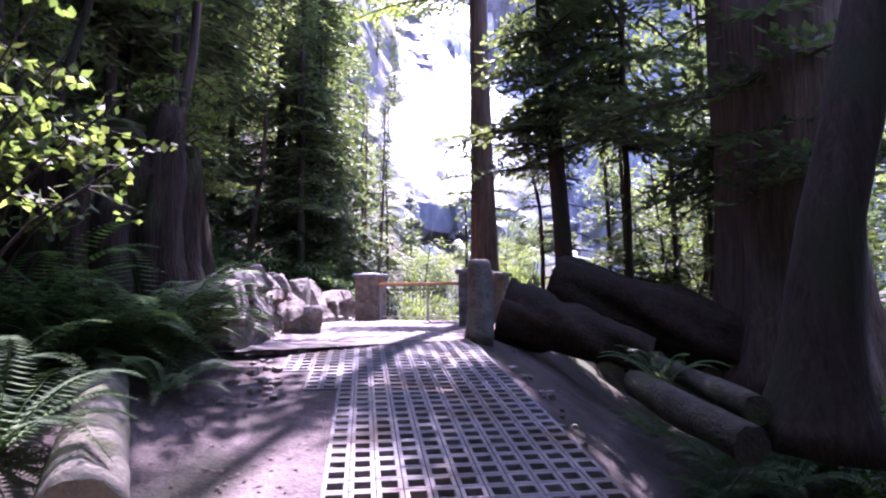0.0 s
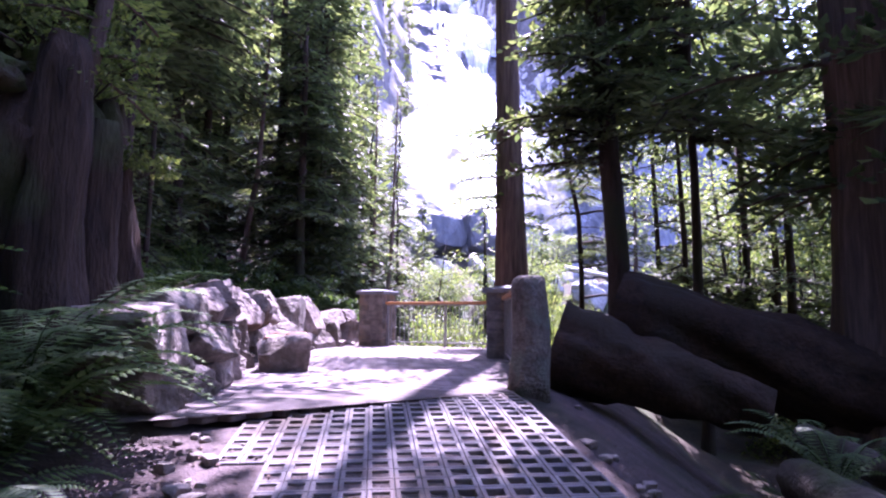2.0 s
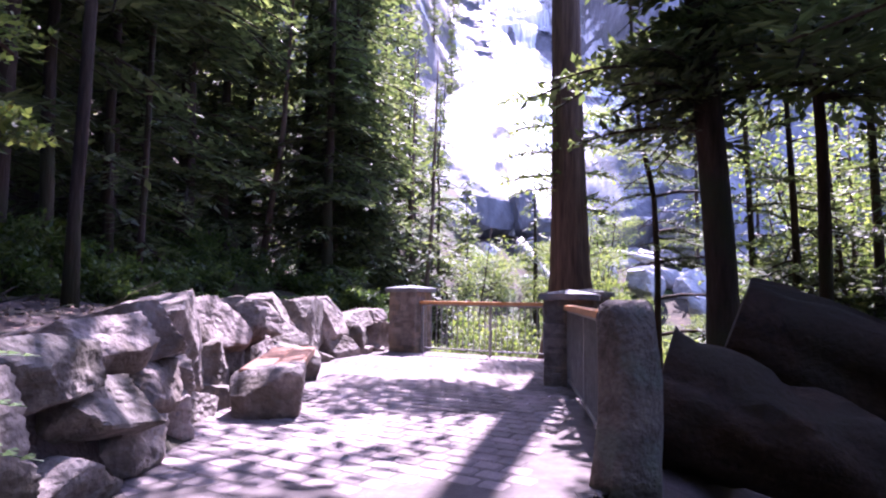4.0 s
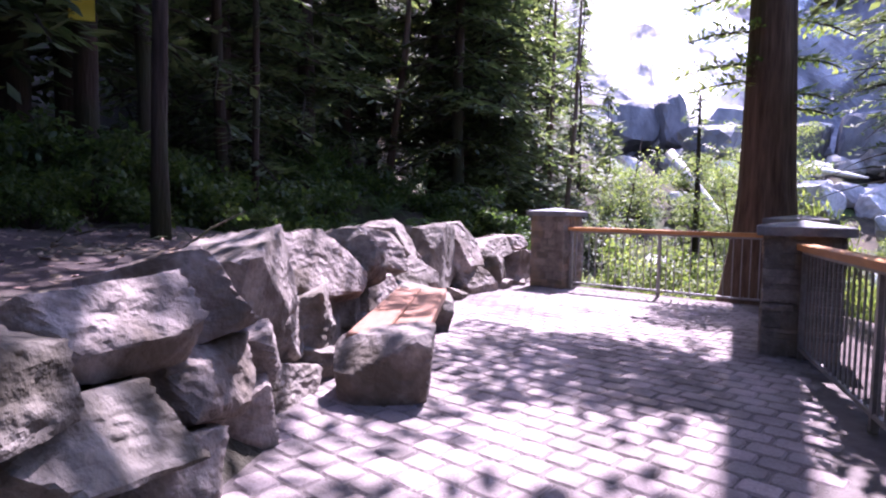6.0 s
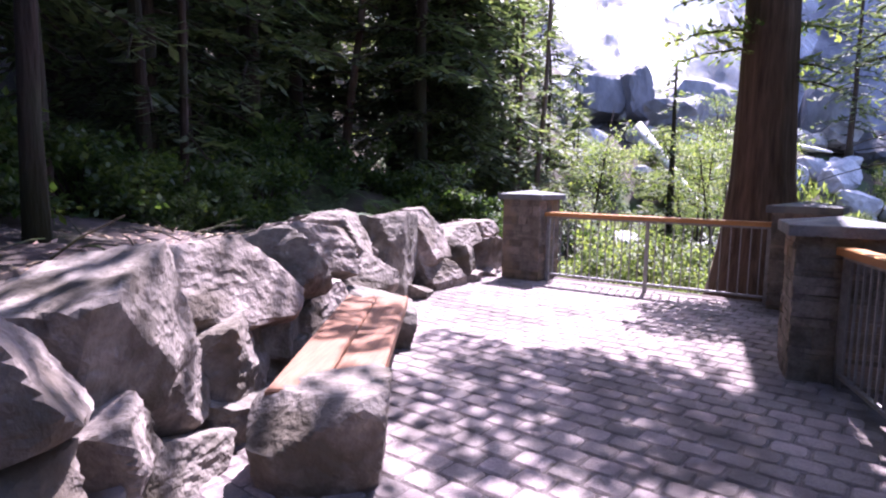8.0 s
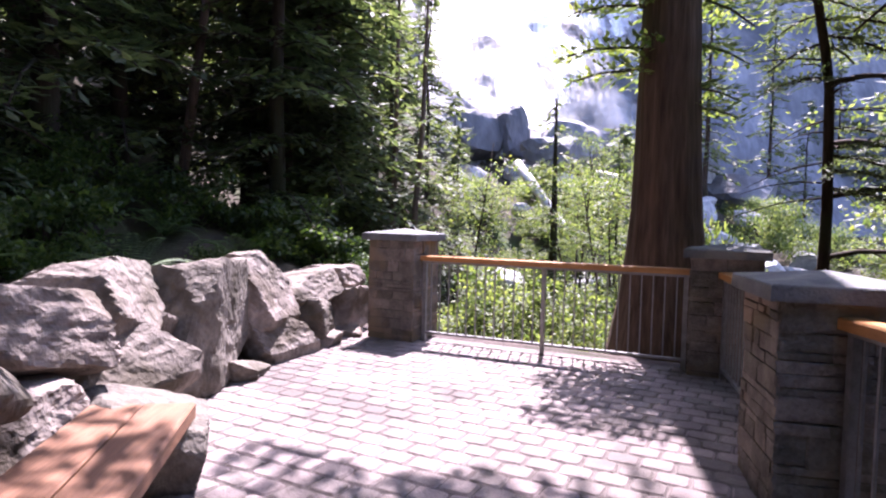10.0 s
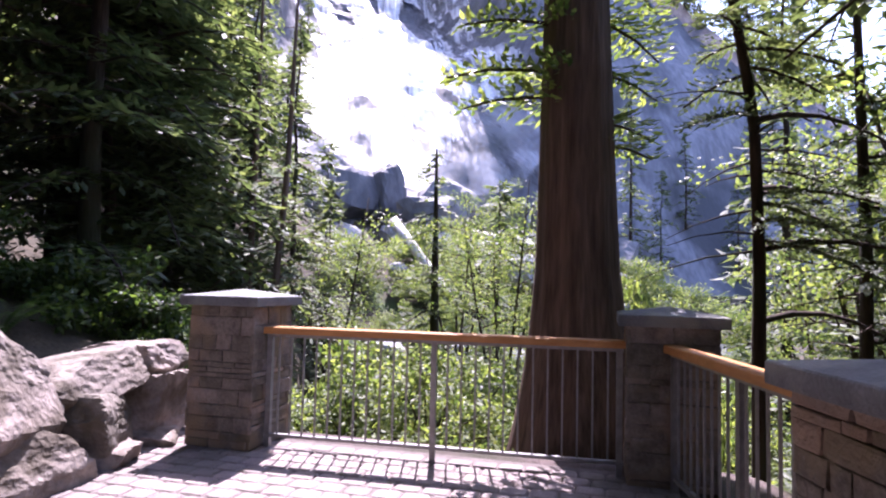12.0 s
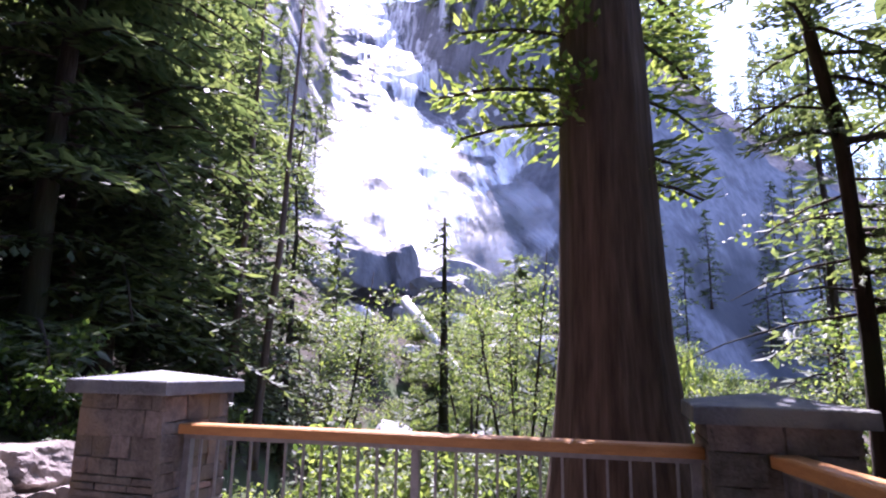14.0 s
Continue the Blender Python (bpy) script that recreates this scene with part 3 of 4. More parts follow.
def build_conifer(name, height, reach, start, seed, at, label, bark=DARKBARK, green=CONIFER, **kw):
    trunk, limbs, leaves = conifer_parts(height, reach, start, seed, **kw)
    t = tree_thing(name, at, label, "tree", "forest trees")
    link_mesh("trunk", *trunk, bark, t, smooth=True)
    tagged(link_mesh("branchwork", *limbs, bark, t, smooth=True), kind="stuff")
    link_mesh("crown", *leaves, green, t)
    return t


HEM = "tall dark green hemlock with drooping sprays and a bare lower trunk"
kinds = [
    build_conifer("hemlock", 20, 3.0, 0.12, 1, (-9, 21, ground_z(-9, 21)), HEM, branches=150, leaf=0.24),
    build_conifer("hemlock", 16, 2.4, 0.1, 2, (-5.2, 24, ground_z(-5.2, 24)), HEM, branches=130, leaf=0.22),
    build_conifer("hemlock", 11, 1.8, 0.08, 3, (-2.6, 27, ground_z(-2.6, 27)), HEM, branches=100, leaf=0.19),
    build_conifer("hemlock", 24, 3.4, 0.25, 4, (14, 18.5, ground_z(14, 18.5)), HEM, branches=140, leaf=0.25, dead=0.12),
]
rnd = random.Random(5)
# Thin-trunked kind, added with its copies to cast shade on bank and path.
kinds.append(build_conifer("hemlock", 17, 4.0, 0.36, 6, (-5.4, 15.8, ground_z(-5.4, 15.8)), HEM, branches=110, leaf=0.24, r0=0.11))
kinds.append(build_conifer("hemlock", 18, 2.8, 0.1, 7, (-13, 30, ground_z(-13, 30)), "tall hemlock in the forest farther off", branches=75, leaf=0.5))
kinds.append(build_conifer("hemlock", 10, 1.9, 0.06, 8, (3.2, 40, ground_z(3.2, 40)), "tall hemlock in the forest farther off", branches=55, leaf=0.42))
# Added to keep sun off the bank and near wall; its crown stays above view.
kinds.append(build_conifer("hemlock", 22, 5.0, 0.44, 12, (-4.8, 15.9, ground_z(-4.8, 15.9)), "tall slender hemlock added to shade the bank with its high dark crown", branches=95, leaf=0.24, r0=0.065, lean=0.8))
spots = [(-6.2, 13.5, 0), (-8, 17.5, 1), (-5.6, 17.4, 2), (-5.2, 21.6, 1), (-6.5, 28, 0), (-1.2, 30, 1), (-4.0, 34, 5), (1.0, 33, 6), (-0.4, 27.5, 2),
         (-9.5, 9.5, 5), (-6.0, 9.0, 1), (-8, 4.5, 5), (-5.2, 3.2, 1), (-11, 14, 5), (-12, 25, 5), (-9, 33, 5), (-14, 40, 5), (-6, 42, 5), (-2, 40, 5),
         (16, 26, 5), (19, 20, 5), (12, 9, 5), (10.5, 4.5, 5), (13, 2, 5), (8, -1, 5), (5, -5, 5),
         (-3.5, -3, 5), (-7, -1, 5), (0.5, -9, 5), (-4, -9, 5), (9, -8, 5), (27, 30, 5), (-5.8, 16.6, 1), (-5.4, 19.5, 0),
         (-7.2, 11.5, 0), (-3.2, 23.5, 0), (-7.4, 22.5, 0), (-2.2, 21.6, 1), (-5.6, 6.6, 3), (-6.6, 13.0, 0), (-1.6, 25.0, 1), (-8.6, 26, 5), (-7.2, 9.6, 3),
         (-0.8, 35, 5), (22, 50, 5), (28, 52, 5), (40, 48, 5), (46, 54, 5), (-10, 50, 5),
         # Added for shade: kind 4, and the unseen trees with y below 2.
         (-4, 52, 5), (-8, 58, 5), (0, 56, 6), (-6.2, 12.2, 4), (-6.0, 18.6, 4), (-6.4, 10.2, 4), (-6.0, 8.2, 4), (-2.0, 23.8, 1), (0.0, 27.4, 2), (0.2, 31, 6), (1.2, 29.4, 2), (6.5, 1.0, 5), (4.5, -2.0, 5), (2.5, -6, 5), (-1.8, -6, 5), (-4.8, 0.2, 5), (9.5, 1.5, 5), (-5.2, 13.6, 4), (6.0, 12.5, 4), (-1.75, 23.4, 0),
         # From here on: unseen trees behind and beside the camera, added to block skylight.
         (-12, -6, 5), (-9, -10, 5), (-6, -13, 5), (-2, -12, 5), (2, -13, 5), (6, -11, 5), (11, -10, 5), (13, -5, 5), (15, 0, 5), (15, 6, 5), (-11, 2, 5), (-13, -2, 5), (-10, 6, 5), (3, -8, 3), (-3, -7.5, 3), (7.5, -4.5, 3), (-7.5, -5, 3), (-5.2, -2.2, 3), (8.5, 3.5, 3), (-6.4, 1.8, 3),
         (-3.4, 0.3, 1), (4.4, 0.4, 1), (-2.8, -4, 0), (3.0, -4.5, 0), (0.4, -8, 0), (-5, -3.5, 0), (5.6, -3.4, 0), (6.8, 1.8, 0), (-5.6, 2.2, 0), (-7.2, 3.2, 0), (0.5, -12, 0)]
for x, y, k in spots:
    copy_thing(kinds[k], pose(x, y, ground_z(x, y) - 0.1, 0, 0, rnd.uniform(0, 360)))
# Widened copy whose unseen crown shades the nearest boulders and the stump.
ob = copy_thing(kinds[7], pose(-3.7, 11.8, ground_z(-3.7, 11.8) - 0.1, 0, 0, 20))
ob.scale = (1.3, 1.3, 1.05)


def build_tree_a():
    t = tree_thing("cedar", (3.58, 16.8, -0.5), "big straight red-brown cedar trunk standing just behind the railing")
    zs = (0.0, 0.9, 1.6, 2.1, 2.6, 3.2, 4.2, 6.1, 9, 13, 18, 24, 30)
    rs = (0.95, 0.76, 0.61, 0.53, 0.47, 0.425, 0.39, 0.335, 0.29, 0.25, 0.19, 0.12, 0.03)
    v, f = tube([(-0.012 * z, 0, z) for z in zs], rs, 40, 0.06, 3, 9, 0.07)
    rnd = random.Random(8)
    limbs, out = [], ([], [])
    # Unseen high limbs, added and aimed to dapple the terrace with shade.
    for k in range(3):
        z, a, length = rnd.uniform(10.5, 14), rnd.uniform(-1.0, 0.3), rnd.uniform(1.8, 2.6)
        if k % 2 == 0:
            z, a, length = rnd.uniform(10.5, 14), rnd.uniform(2.0, 3.2), rnd.uniform(2.2, 3.6)
        if k % 8 == 1:
            z, a, length = rnd.uniform(10.5, 13.5), rnd.uniform(3.0, 3.5), rnd.uniform(3.6, 5.4)
        spray(Vector((0, 0, z)), Vector((math.cos(a), math.sin(a), rnd.uniform(-0.05, 0.2))), length, rnd, limbs, out, 0.2)
    # Short limbs farther up, also unseen, added to blur the trunk's shadow on the ramp.
    for k in range(13):
        a = 2.4 * k
        spray(Vector((-0.2, 0, 18.5 + 1.6 * k)), Vector((math.cos(a), math.sin(a), 0.05)), rnd.uniform(0.9, 2.0), rnd, limbs, out, 0.2)
    for z, a, length in ((5.2, 3.14, 1.45), (4.95, 2.8, 1.25), (5.7, 3.3, 1.3), (4.75, 0.1, 1.05), (4.5, -0.1, 0.95), (5.3, 0.3, 1.3), (5.9, 0.5, 1.6), (6.6, 0.6, 1.8), (6.3, 2.9, 1.3), (6.9, 3.2, 1.5)):
        spray(Vector((-0.012 * z, 0, z)), Vector((math.cos(a), math.sin(a) * 0.6 + 0.06, 0.22)), length, rnd, limbs, out, 0.11)
    link_mesh("trunk", v, f, BARK, t, smooth=True)
    for limb in limbs:
        link_mesh("limb", *limb, DARKBARK, t)
    link_mesh("crown", *out, LEAF, t)


def spray(p, d, length, rnd, limbs, out, leaf):
    d = d.normalized()
    pts = [p + d * length * s + Vector((0, 0, -0.3 * length * s * s)) for s in (0, 0.35, 0.7, 1.0)]
    limbs.append(tube(pts, [0.012 + 0.012 * length * (1 - s) for s in (0, 0.35, 0.7, 1.0)], 5, cap=False))
    m = max(4, int(length / (leaf * 0.5)))
    for s in range(1, m + 1):
        q = s / m
        c = p + d * length * q + Vector((0, 0, -0.3 * length * q * q))
        sidelen = 0.15 + 0.5 * length * (1.05 - q) * rnd.uniform(0.5, 1.0)
        for sg in (-1, 1):
            w = (Vector((-d.y * sg, d.x * sg, 0)) * 0.85 + d * 0.5 + Vector((0, 0, rnd.uniform(-0.35, 0.1)))).normalized()
            steps = max(1, int(sidelen / (leaf * 0.7)))
            for j in range(steps):
                e = c + w * sidelen * j / steps
                up = (Vector((0, 0, 1)) + rand_unit(rnd) * 0.4).normalized()
                rhomb(e, (w + rand_unit(rnd) * 0.45).normalized(), leaf * 0.26, up, leaf * rnd.uniform(0.9, 1.5), out)


build_tree_a()


def bare_tree(name, path, radii, label, bark, seed, sprays=0, leaf=0.2, lo=0.5, reach=1.6, green=CONIFER, flutes=0, flute=0.0, sides=16, dead=0, boughs=()):
    base = Vector(path[0])
    t = tree_thing(name, base, label)
    pts = [Vector(p) - base for p in path]
    fine, rad = [], []
    n = 18
    for i in range(n):
        q = i / (n - 1) * (len(pts) - 1)
        k = min(int(q), len(pts) - 2)
        fine.append(pts[k].lerp(pts[k + 1], q - k))
        rad.append(radii[k] + (radii[k + 1] - radii[k]) * (q - k))
    stem, limbs = tube(fine, rad, sides, 0.1, seed, flutes, flute), []
    if sprays:
        rnd = random.Random(seed)
        out = ([], [])
        for k in range(sprays):
            q = lo + (1 - lo) * (k + rnd.random()) / sprays
            i = min(int(q * (n - 1)), n - 2)
            p = fine[i].lerp(fine[i + 1], q * (n - 1) - i)
            a = rnd.random() * 6.283
            d = Vector((math.cos(a), math.sin(a), rnd.uniform(-0.1, 0.25)))
            ln = reach * rnd.uniform(0.5, 1.1) * (1.15 - q)
            if rnd.random() < dead:
                e = [p + d * ln * s + Vector((0, 0, -0.25 * ln * s * s)) for s in (0, 0.35, 0.7, 1.0)]
                limbs.append(tube(e, [0.014, 0.01, 0.006, 0.003], 5, cap=False))
            else:
                spray(p, d, ln, rnd, limbs, out, leaf)
        for z, a, ln in boughs:
            spray(Vector((0, 0, z)), Vector((math.cos(a), math.sin(a), 0.2)), ln, rnd, limbs, out, leaf)
        if out[0]:
            link_mesh("crown", *out, green, t)
    link_mesh("trunk", *stem, bark, t, smooth=True)
    for limb in limbs:
        link_mesh("limb", *limb, bark, t, smooth=True)
    return t


# The extra boughs are out of view, added to throw dappled shade on the ramp.
bare_tree("giant_cedar", [(7.1, 8.9, 0.1), (7.1, 8.9, 1.6), (7.1, 8.9, 5), (6.95, 8.9, 12), (7, 9, 30)], [1.5, 1.12, 1.05, 0.9, 0.3],
          "giant dark cedar trunk with fluted bark", BARK, 5, 75, 0.22, 0.38, 4.8, flutes=11, flute=0.08, sides=48, boughs=[(12.0 + 0.17 * k, 2.35 + 0.9 * (k * 0.618 % 1), 4.2 + 2.4 * (k * 0.37 % 1)) for k in range(11)])
bare_tree("leaning_tree", [(4.1, 4.75, 0.2), (4.2, 4.75, 1.0), (4.38, 4.75, 2.3), (4.75, 4.8, 3.4), (5.4, 4.9, 5.5), (6.3, 5, 11)], [0.6, 0.37, 0.27, 0.28, 0.26, 0.08],
          "dark crooked trunk leaning away from the path", DARKBARK, 6, 22, 0.16, 0.75, 2.6, green=LEAF)
# The dense high crown is added to shade the ground right of the ramp.
bare_tree("fir", [(4.38, 12.1, 0.5), (4.32, 12.1, 2.7), (3.95, 12.1, 8.2), (3.8, 12.1, 20)], [0.26, 0.185, 0.16, 0.04],
          "slender dark fir trunk rising behind the logs", DARKBARK, 7, 110, 0.15, 0.43, 2.9, dead=0.3)
slim = bare_tree("slim_tree", [(5.1, 15.95, -0.6), (5.0, 15.9, 1.5), (5.02, 15.9, 2.7), (4.97, 15.9, 4.2), (4.66, 15.9, 5.6), (4.4, 16.0, 12)], [0.1, 0.068, 0.06, 0.052, 0.044, 0.012],
          "slim crooked tree with thin feathery boughs", DARKBARK, 9, 44, 0.06, 0.42, 1.8, dead=0.4)
for z, a, n, sag in ((2.1, -0.25, 2.3, 0.25), (2.8, 0.15, 2.6, 0.4), (3.5, -0.4, 2.1, 0.3), (4.1, 0.3, 2.4, 0.45), (4.8, -0.1, 1.9, 0.3)):
    d = Vector((math.cos(a), math.sin(a), 0))
    arc = [Vector((-0.08, 0, z)) + d * n * q + Vector((0, 0, 0.6 * q * (1 - q) - sag * q * q)) for q in (0, 0.2, 0.4, 0.6, 0.8, 1.0)]
    link_mesh("limb", *tube(arc, [0.034, 0.03, 0.026, 0.02, 0.014, 0.006], 7, 0.2, 3, cap=False), DARKBARK, slim, smooth=True)
    for q in (0.35, 0.5, 0.65, 0.8):
        p = arc[0].lerp(arc[5], q) + Vector((0, 0, 0.6 * q * (1 - q)))
        e = p + Vector((0.35 * math.cos(a + 7 * q), 0.35 * math.sin(a + 7 * q), 0.12))
        link_mesh("limb", *tube([p, p.lerp(e, 0.5) + Vector((0, 0, 0.05)), e], [0.012, 0.008, 0.003], 5, cap=False), DARKBARK, slim, smooth=True)
for k, (x, y, r, h) in enumerate(((7.85, 14.0, 0.075, 11), (8.85, 14.0, 0.085, 12), (6.65, 14.3, 0.06, 9), (9.6, 15.5, 0.08, 12), (10.6, 13.6, 0.1, 14), (7.2, 16.6, 0.07, 10))):
    bare_tree("young_hemlock", [(x, y, ground_z(x, y) - 0.2), (x + 0.1, y, 3.0), (x - 0.1, y, h)], [r * 1.2, r, 0.015],
              "thin young hemlock with level feathery boughs", DARKBARK, 20 + k, 55, 0.15, 0.14, 2.4, dead=0.35)
for k, (x, y, z, lean, r) in enumerate(((-4.05, 21.5, 2.3, 0.5, 0.105), (-2.02, 22.6, 1.7, -0.33, 0.1), (0.62, 25.8, 0.8, 0.25, 0.09), (0.1, 25.2, 0.8, 0.05, 0.08), (-6.6, 20.5, 3.2, 0.2, 0.1), (-3.6, 24.5, 2.2, 0.35, 0.08))):
    bare_tree("sapling", [(x, y, z - 0.4), (x + lean * 0.15, y, z + 0.9), (x + lean * 0.45, y + 0.05, z + 2.3), (x + lean, y, z + 4.2), (x + lean * 1.5, y, z + 10)], [r * 1.25, r, r * 0.9, r * 0.75, 0.02],
              "thin pale-barked sapling on the dark slope", BARK, 40 + k, 30, 0.17, 0.38, 1.8, dead=0.5)
bare_tree("sapling", [(-2.35, 7.25, 3.0), (-2.2, 7.25, 3.8), (-2.08, 7.3, 4.8), (-1.95, 7.4, 9.5)], [0.085, 0.065, 0.055, 0.015],
          "slender sapling rooted on top of the old stump", BARK, 58, 9, 0.08, 0.25, 0.9, green=LEAF)
bare_tree("dead_topped_cedar", [(4.65, 26, -3.2), (4.65, 26, 1.0), (4.6, 26, 6.0)], [0.16, 0.12, 0.03], "small bare-limbed cedar below the terrace", DARKBARK, 61, 50, 0.18, 0.3, 2.4, dead=0.45)


def build_maple(seed, at, height=7.0):
    rnd = random.Random(seed)
    t = tree_thing("vine_maple", at, "bright yellow-green broadleaf tree lit from behind", "tree", "broadleaf trees")
    parts, points = [], []
    for k in range(4):
        a = 6.283 * k / 4 + rnd.random()
        top = Vector((math.cos(a) * height * 0.2, math.sin(a) * height * 0.2, height * rnd.uniform(0.75, 1.0)))
        stem = [Vector((0, 0, -0.4)), top * 0.35 + Vector((0, 0, 0.3)), top * 0.7, top]
        parts.append(tube(stem, [0.08, 0.055, 0.035, 0.012], 7, 0.1, k))
        for j in range(13):
            q = rnd.uniform(0.25, 1.0)
            p = stem[1].lerp(stem[3], q)
            d = rand_unit(rnd)
            d.z = abs(d.z) * 0.3
            tip = p + d * height * rnd.uniform(0.1, 0.24)
            parts.append(tube([p, p.lerp(tip, 0.6) + Vector((0, 0, 0.1)), tip], [0.02, 0.012, 0.004], 5, cap=False))
            points += [tip, p.lerp(tip, 0.6)]
    link_mesh("trunk", *joined(parts), DARKBARK, t, smooth=True)
    link_mesh("crown", *foliage(points, rnd, 44, height * 0.085, 0.11, 0.038), LEAF, t)
    return t


maples = [build_maple(1, (13.8, 22.5, ground_z(13.8, 22.5))), build_maple(2, (9.2, 16.2, ground_z(9.2, 16.2)), 8.0)]
rnd = random.Random(12)
# The last two, trunks out of view, are added to shade the old stump.
for x, y, k in ((12.5, 19.5, 0), (11.6, 16.2, 0), (14.5, 20.5, 1), (11, 13.2, 1), (13.6, 11.5, 0), (9.4, 11.4, 0), (16.5, 17.5, 1), (17.5, 24, 0), (2.6, 31, 1), (8.2, 35, 1), (22, 25, 1), (12.0, 42, 1), (-4.6, 2.0, 0), (-3.9, 7.0, 0), (10.2, 18.6, 0), (-4.9, 4.7, 1), (-4.6, 6.0, 1)):
    copy_thing(maples[k], pose(x, y, ground_z(x, y) - 0.1, 0, 0, rnd.uniform(0, 360)))


for x, y, k in ((5.6, 23.8, 0.8), (7.4, 26.5, 0.7)):
    ob = copy_thing(maples[1], pose(x, y, ground_z(x, y) - 0.1, 0, 0, 40 * x))
    ob.scale = (k * 0.8, k * 0.8, k)


# ---- shrubs and ferns ----
def frond_parts(a, length, rise, out):
    d = Vector((math.cos(a), math.sin(a), 0))
    side = Vector((-d.y, d.x, 0))
    n = 26

    def at(q):
        return d * length * (q * 0.9) + Vector((0, 0, length * (rise * q - 0.85 * q * q)))

    for j in range(2, n):
        q = j / n
        w = length * 0.16 * math.sin(math.pi * min(1, q * 0.85 + 0.12)) * (1 - 0.35 * q) + 0.012
        for sg in (-1, 1):
            rhomb(at(q), (side * sg + d * 0.35 + Vector((0, 0, -0.15))).normalized(), length * 0.017, Vector((0, 0, 1)), w, out)
    tv, tf = tube([at(q) for q in (0, 0.25, 0.5, 0.75, 1)], [0.006, 0.005, 0.004, 0.003, 0.002], 4, cap=False)
    i = len(out[0])
    out[0].extend(tv)
    out[1].extend(tuple(x + i for x in q) for q in tf)


def build_fern(seed, at, fronds=15, size=0.75):
    rnd = random.Random(seed)
    fern = empty("fern", pose(*at), "sword fern with arching green fronds on the forest floor", "fern", "ferns")
    for k in range(fronds):
        out = ([], [])
        frond_parts(6.283 * (k + rnd.uniform(-0.3, 0.3)) / fronds, size * rnd.uniform(0.7, 1.15), rnd.uniform(0.9, 1.5), out)
        link_mesh("frond", *out, FERN, fern)
    return fern


ferns = [build_fern(1, (-1.85, 5.9, 1.0), size=1.25, fronds=20), build_fern(2, (-2.1, 6.5, 1.15), size=1.15), build_fern(3, (3.5, 6.4, 0.55), size=0.8)]
rnd = random.Random(9)
for x, y, k, s in ((-2.1, 6.1, 0, 1.15), (-2.5, 5.6, 0, 1.2), (-2.4, 5.2, 0, 1.0), (-1.6, 5.0, 1, 0.7), (-2.6, 4.3, 1, 1.0), (-3.1, 5.6, 0, 1.1), (3.9, 5.7, 2, 0.9), (3.3, 4.4, 1, 0.8), (3.0, 4.0, 2, 0.7), (4.3, 6.6, 0, 0.8),
                   (-4.5, 19.9, 0, 0.95), (-4.3, 16.0, 0, 0.7), (-3.4, 19.0, 1, 0.7), (-2.9, 16.5, 1, 0.8), (-2.2, 18.5, 2, 0.9), (-2.0, 3.4, 1, 0.8), (4.6, 5.8, 1, 0.8), (5.3, 6.8, 0, 0.8), (3.5, 4.9, 2, 0.8), (3.7, 5.6, 0, 0.55), (3.3, 3.9, 1, 0.6), (3.9, 3.9, 0, 0.6), (4.0, 7.6, 0, 0.6), (-2.2, 5.7, 0, 0.9)):
    z = ground_z(x, y)
    ob = copy_thing(ferns[k], pose(x, y, z + 0.02, rnd.uniform(-8, 8), rnd.uniform(-8, 8), rnd.uniform(0, 360)))
    ob.scale = (s, s, s)


def shrub_parts(seed, size=1.0, leaf=0.07, n=55, clumps=26):
    rnd = random.Random(seed)
    stems, points = [], []
    for k in range(clumps):
        o = rand_unit(rnd)
        o.z = abs(o.z) * 0.9 + 0.12
        tip = o * size * rnd.uniform(0.5, 1.05)
        stems.append(tube([(0, 0, 0), tuple(tip * 0.5 + Vector((0, 0, 0.12 * size))), tuple(tip)], [0.014 * size, 0.009 * size, 0.003], 5, cap=False))
        points.append(tip)
        points.append(tip * 0.72 + Vector((0, 0, 0.08 * size)))
    return joined(stems), foliage(points, rnd, n, size * 0.27, leaf, leaf * 0.3)


def build_shrub(name, seed, at, label, green=SHRUB, **kw):
    stems, leaves = shrub_parts(seed, **kw)
    t = tree_thing(name, at, label, "shrub", "shrubs")
    tagged(link_mesh("stem", *stems, DARKBARK, t), kind="stuff")
    link_mesh("leaves", *leaves, green, t)
    return t


shrubs = [build_shrub("salmonberry", 1, (1.6, 18.6, 0.0), "leafy bright green shrub in sun below the railing", green=LEAF, size=1.3, leaf=0.085, n=85),
          build_shrub("salal_shrub", 2, (-5.2, 14.2, ground_z(-5.2, 14.2)), "dark broad-leaved shrub on the shaded slope", green=SHRUB, size=1.1, leaf=0.11),
          build_shrub("salmonberry", 3, (3.0, 20.0, -0.8), "leafy bright green shrub in sun below the railing", green=LEAF, size=1.7, leaf=0.1, n=85)]
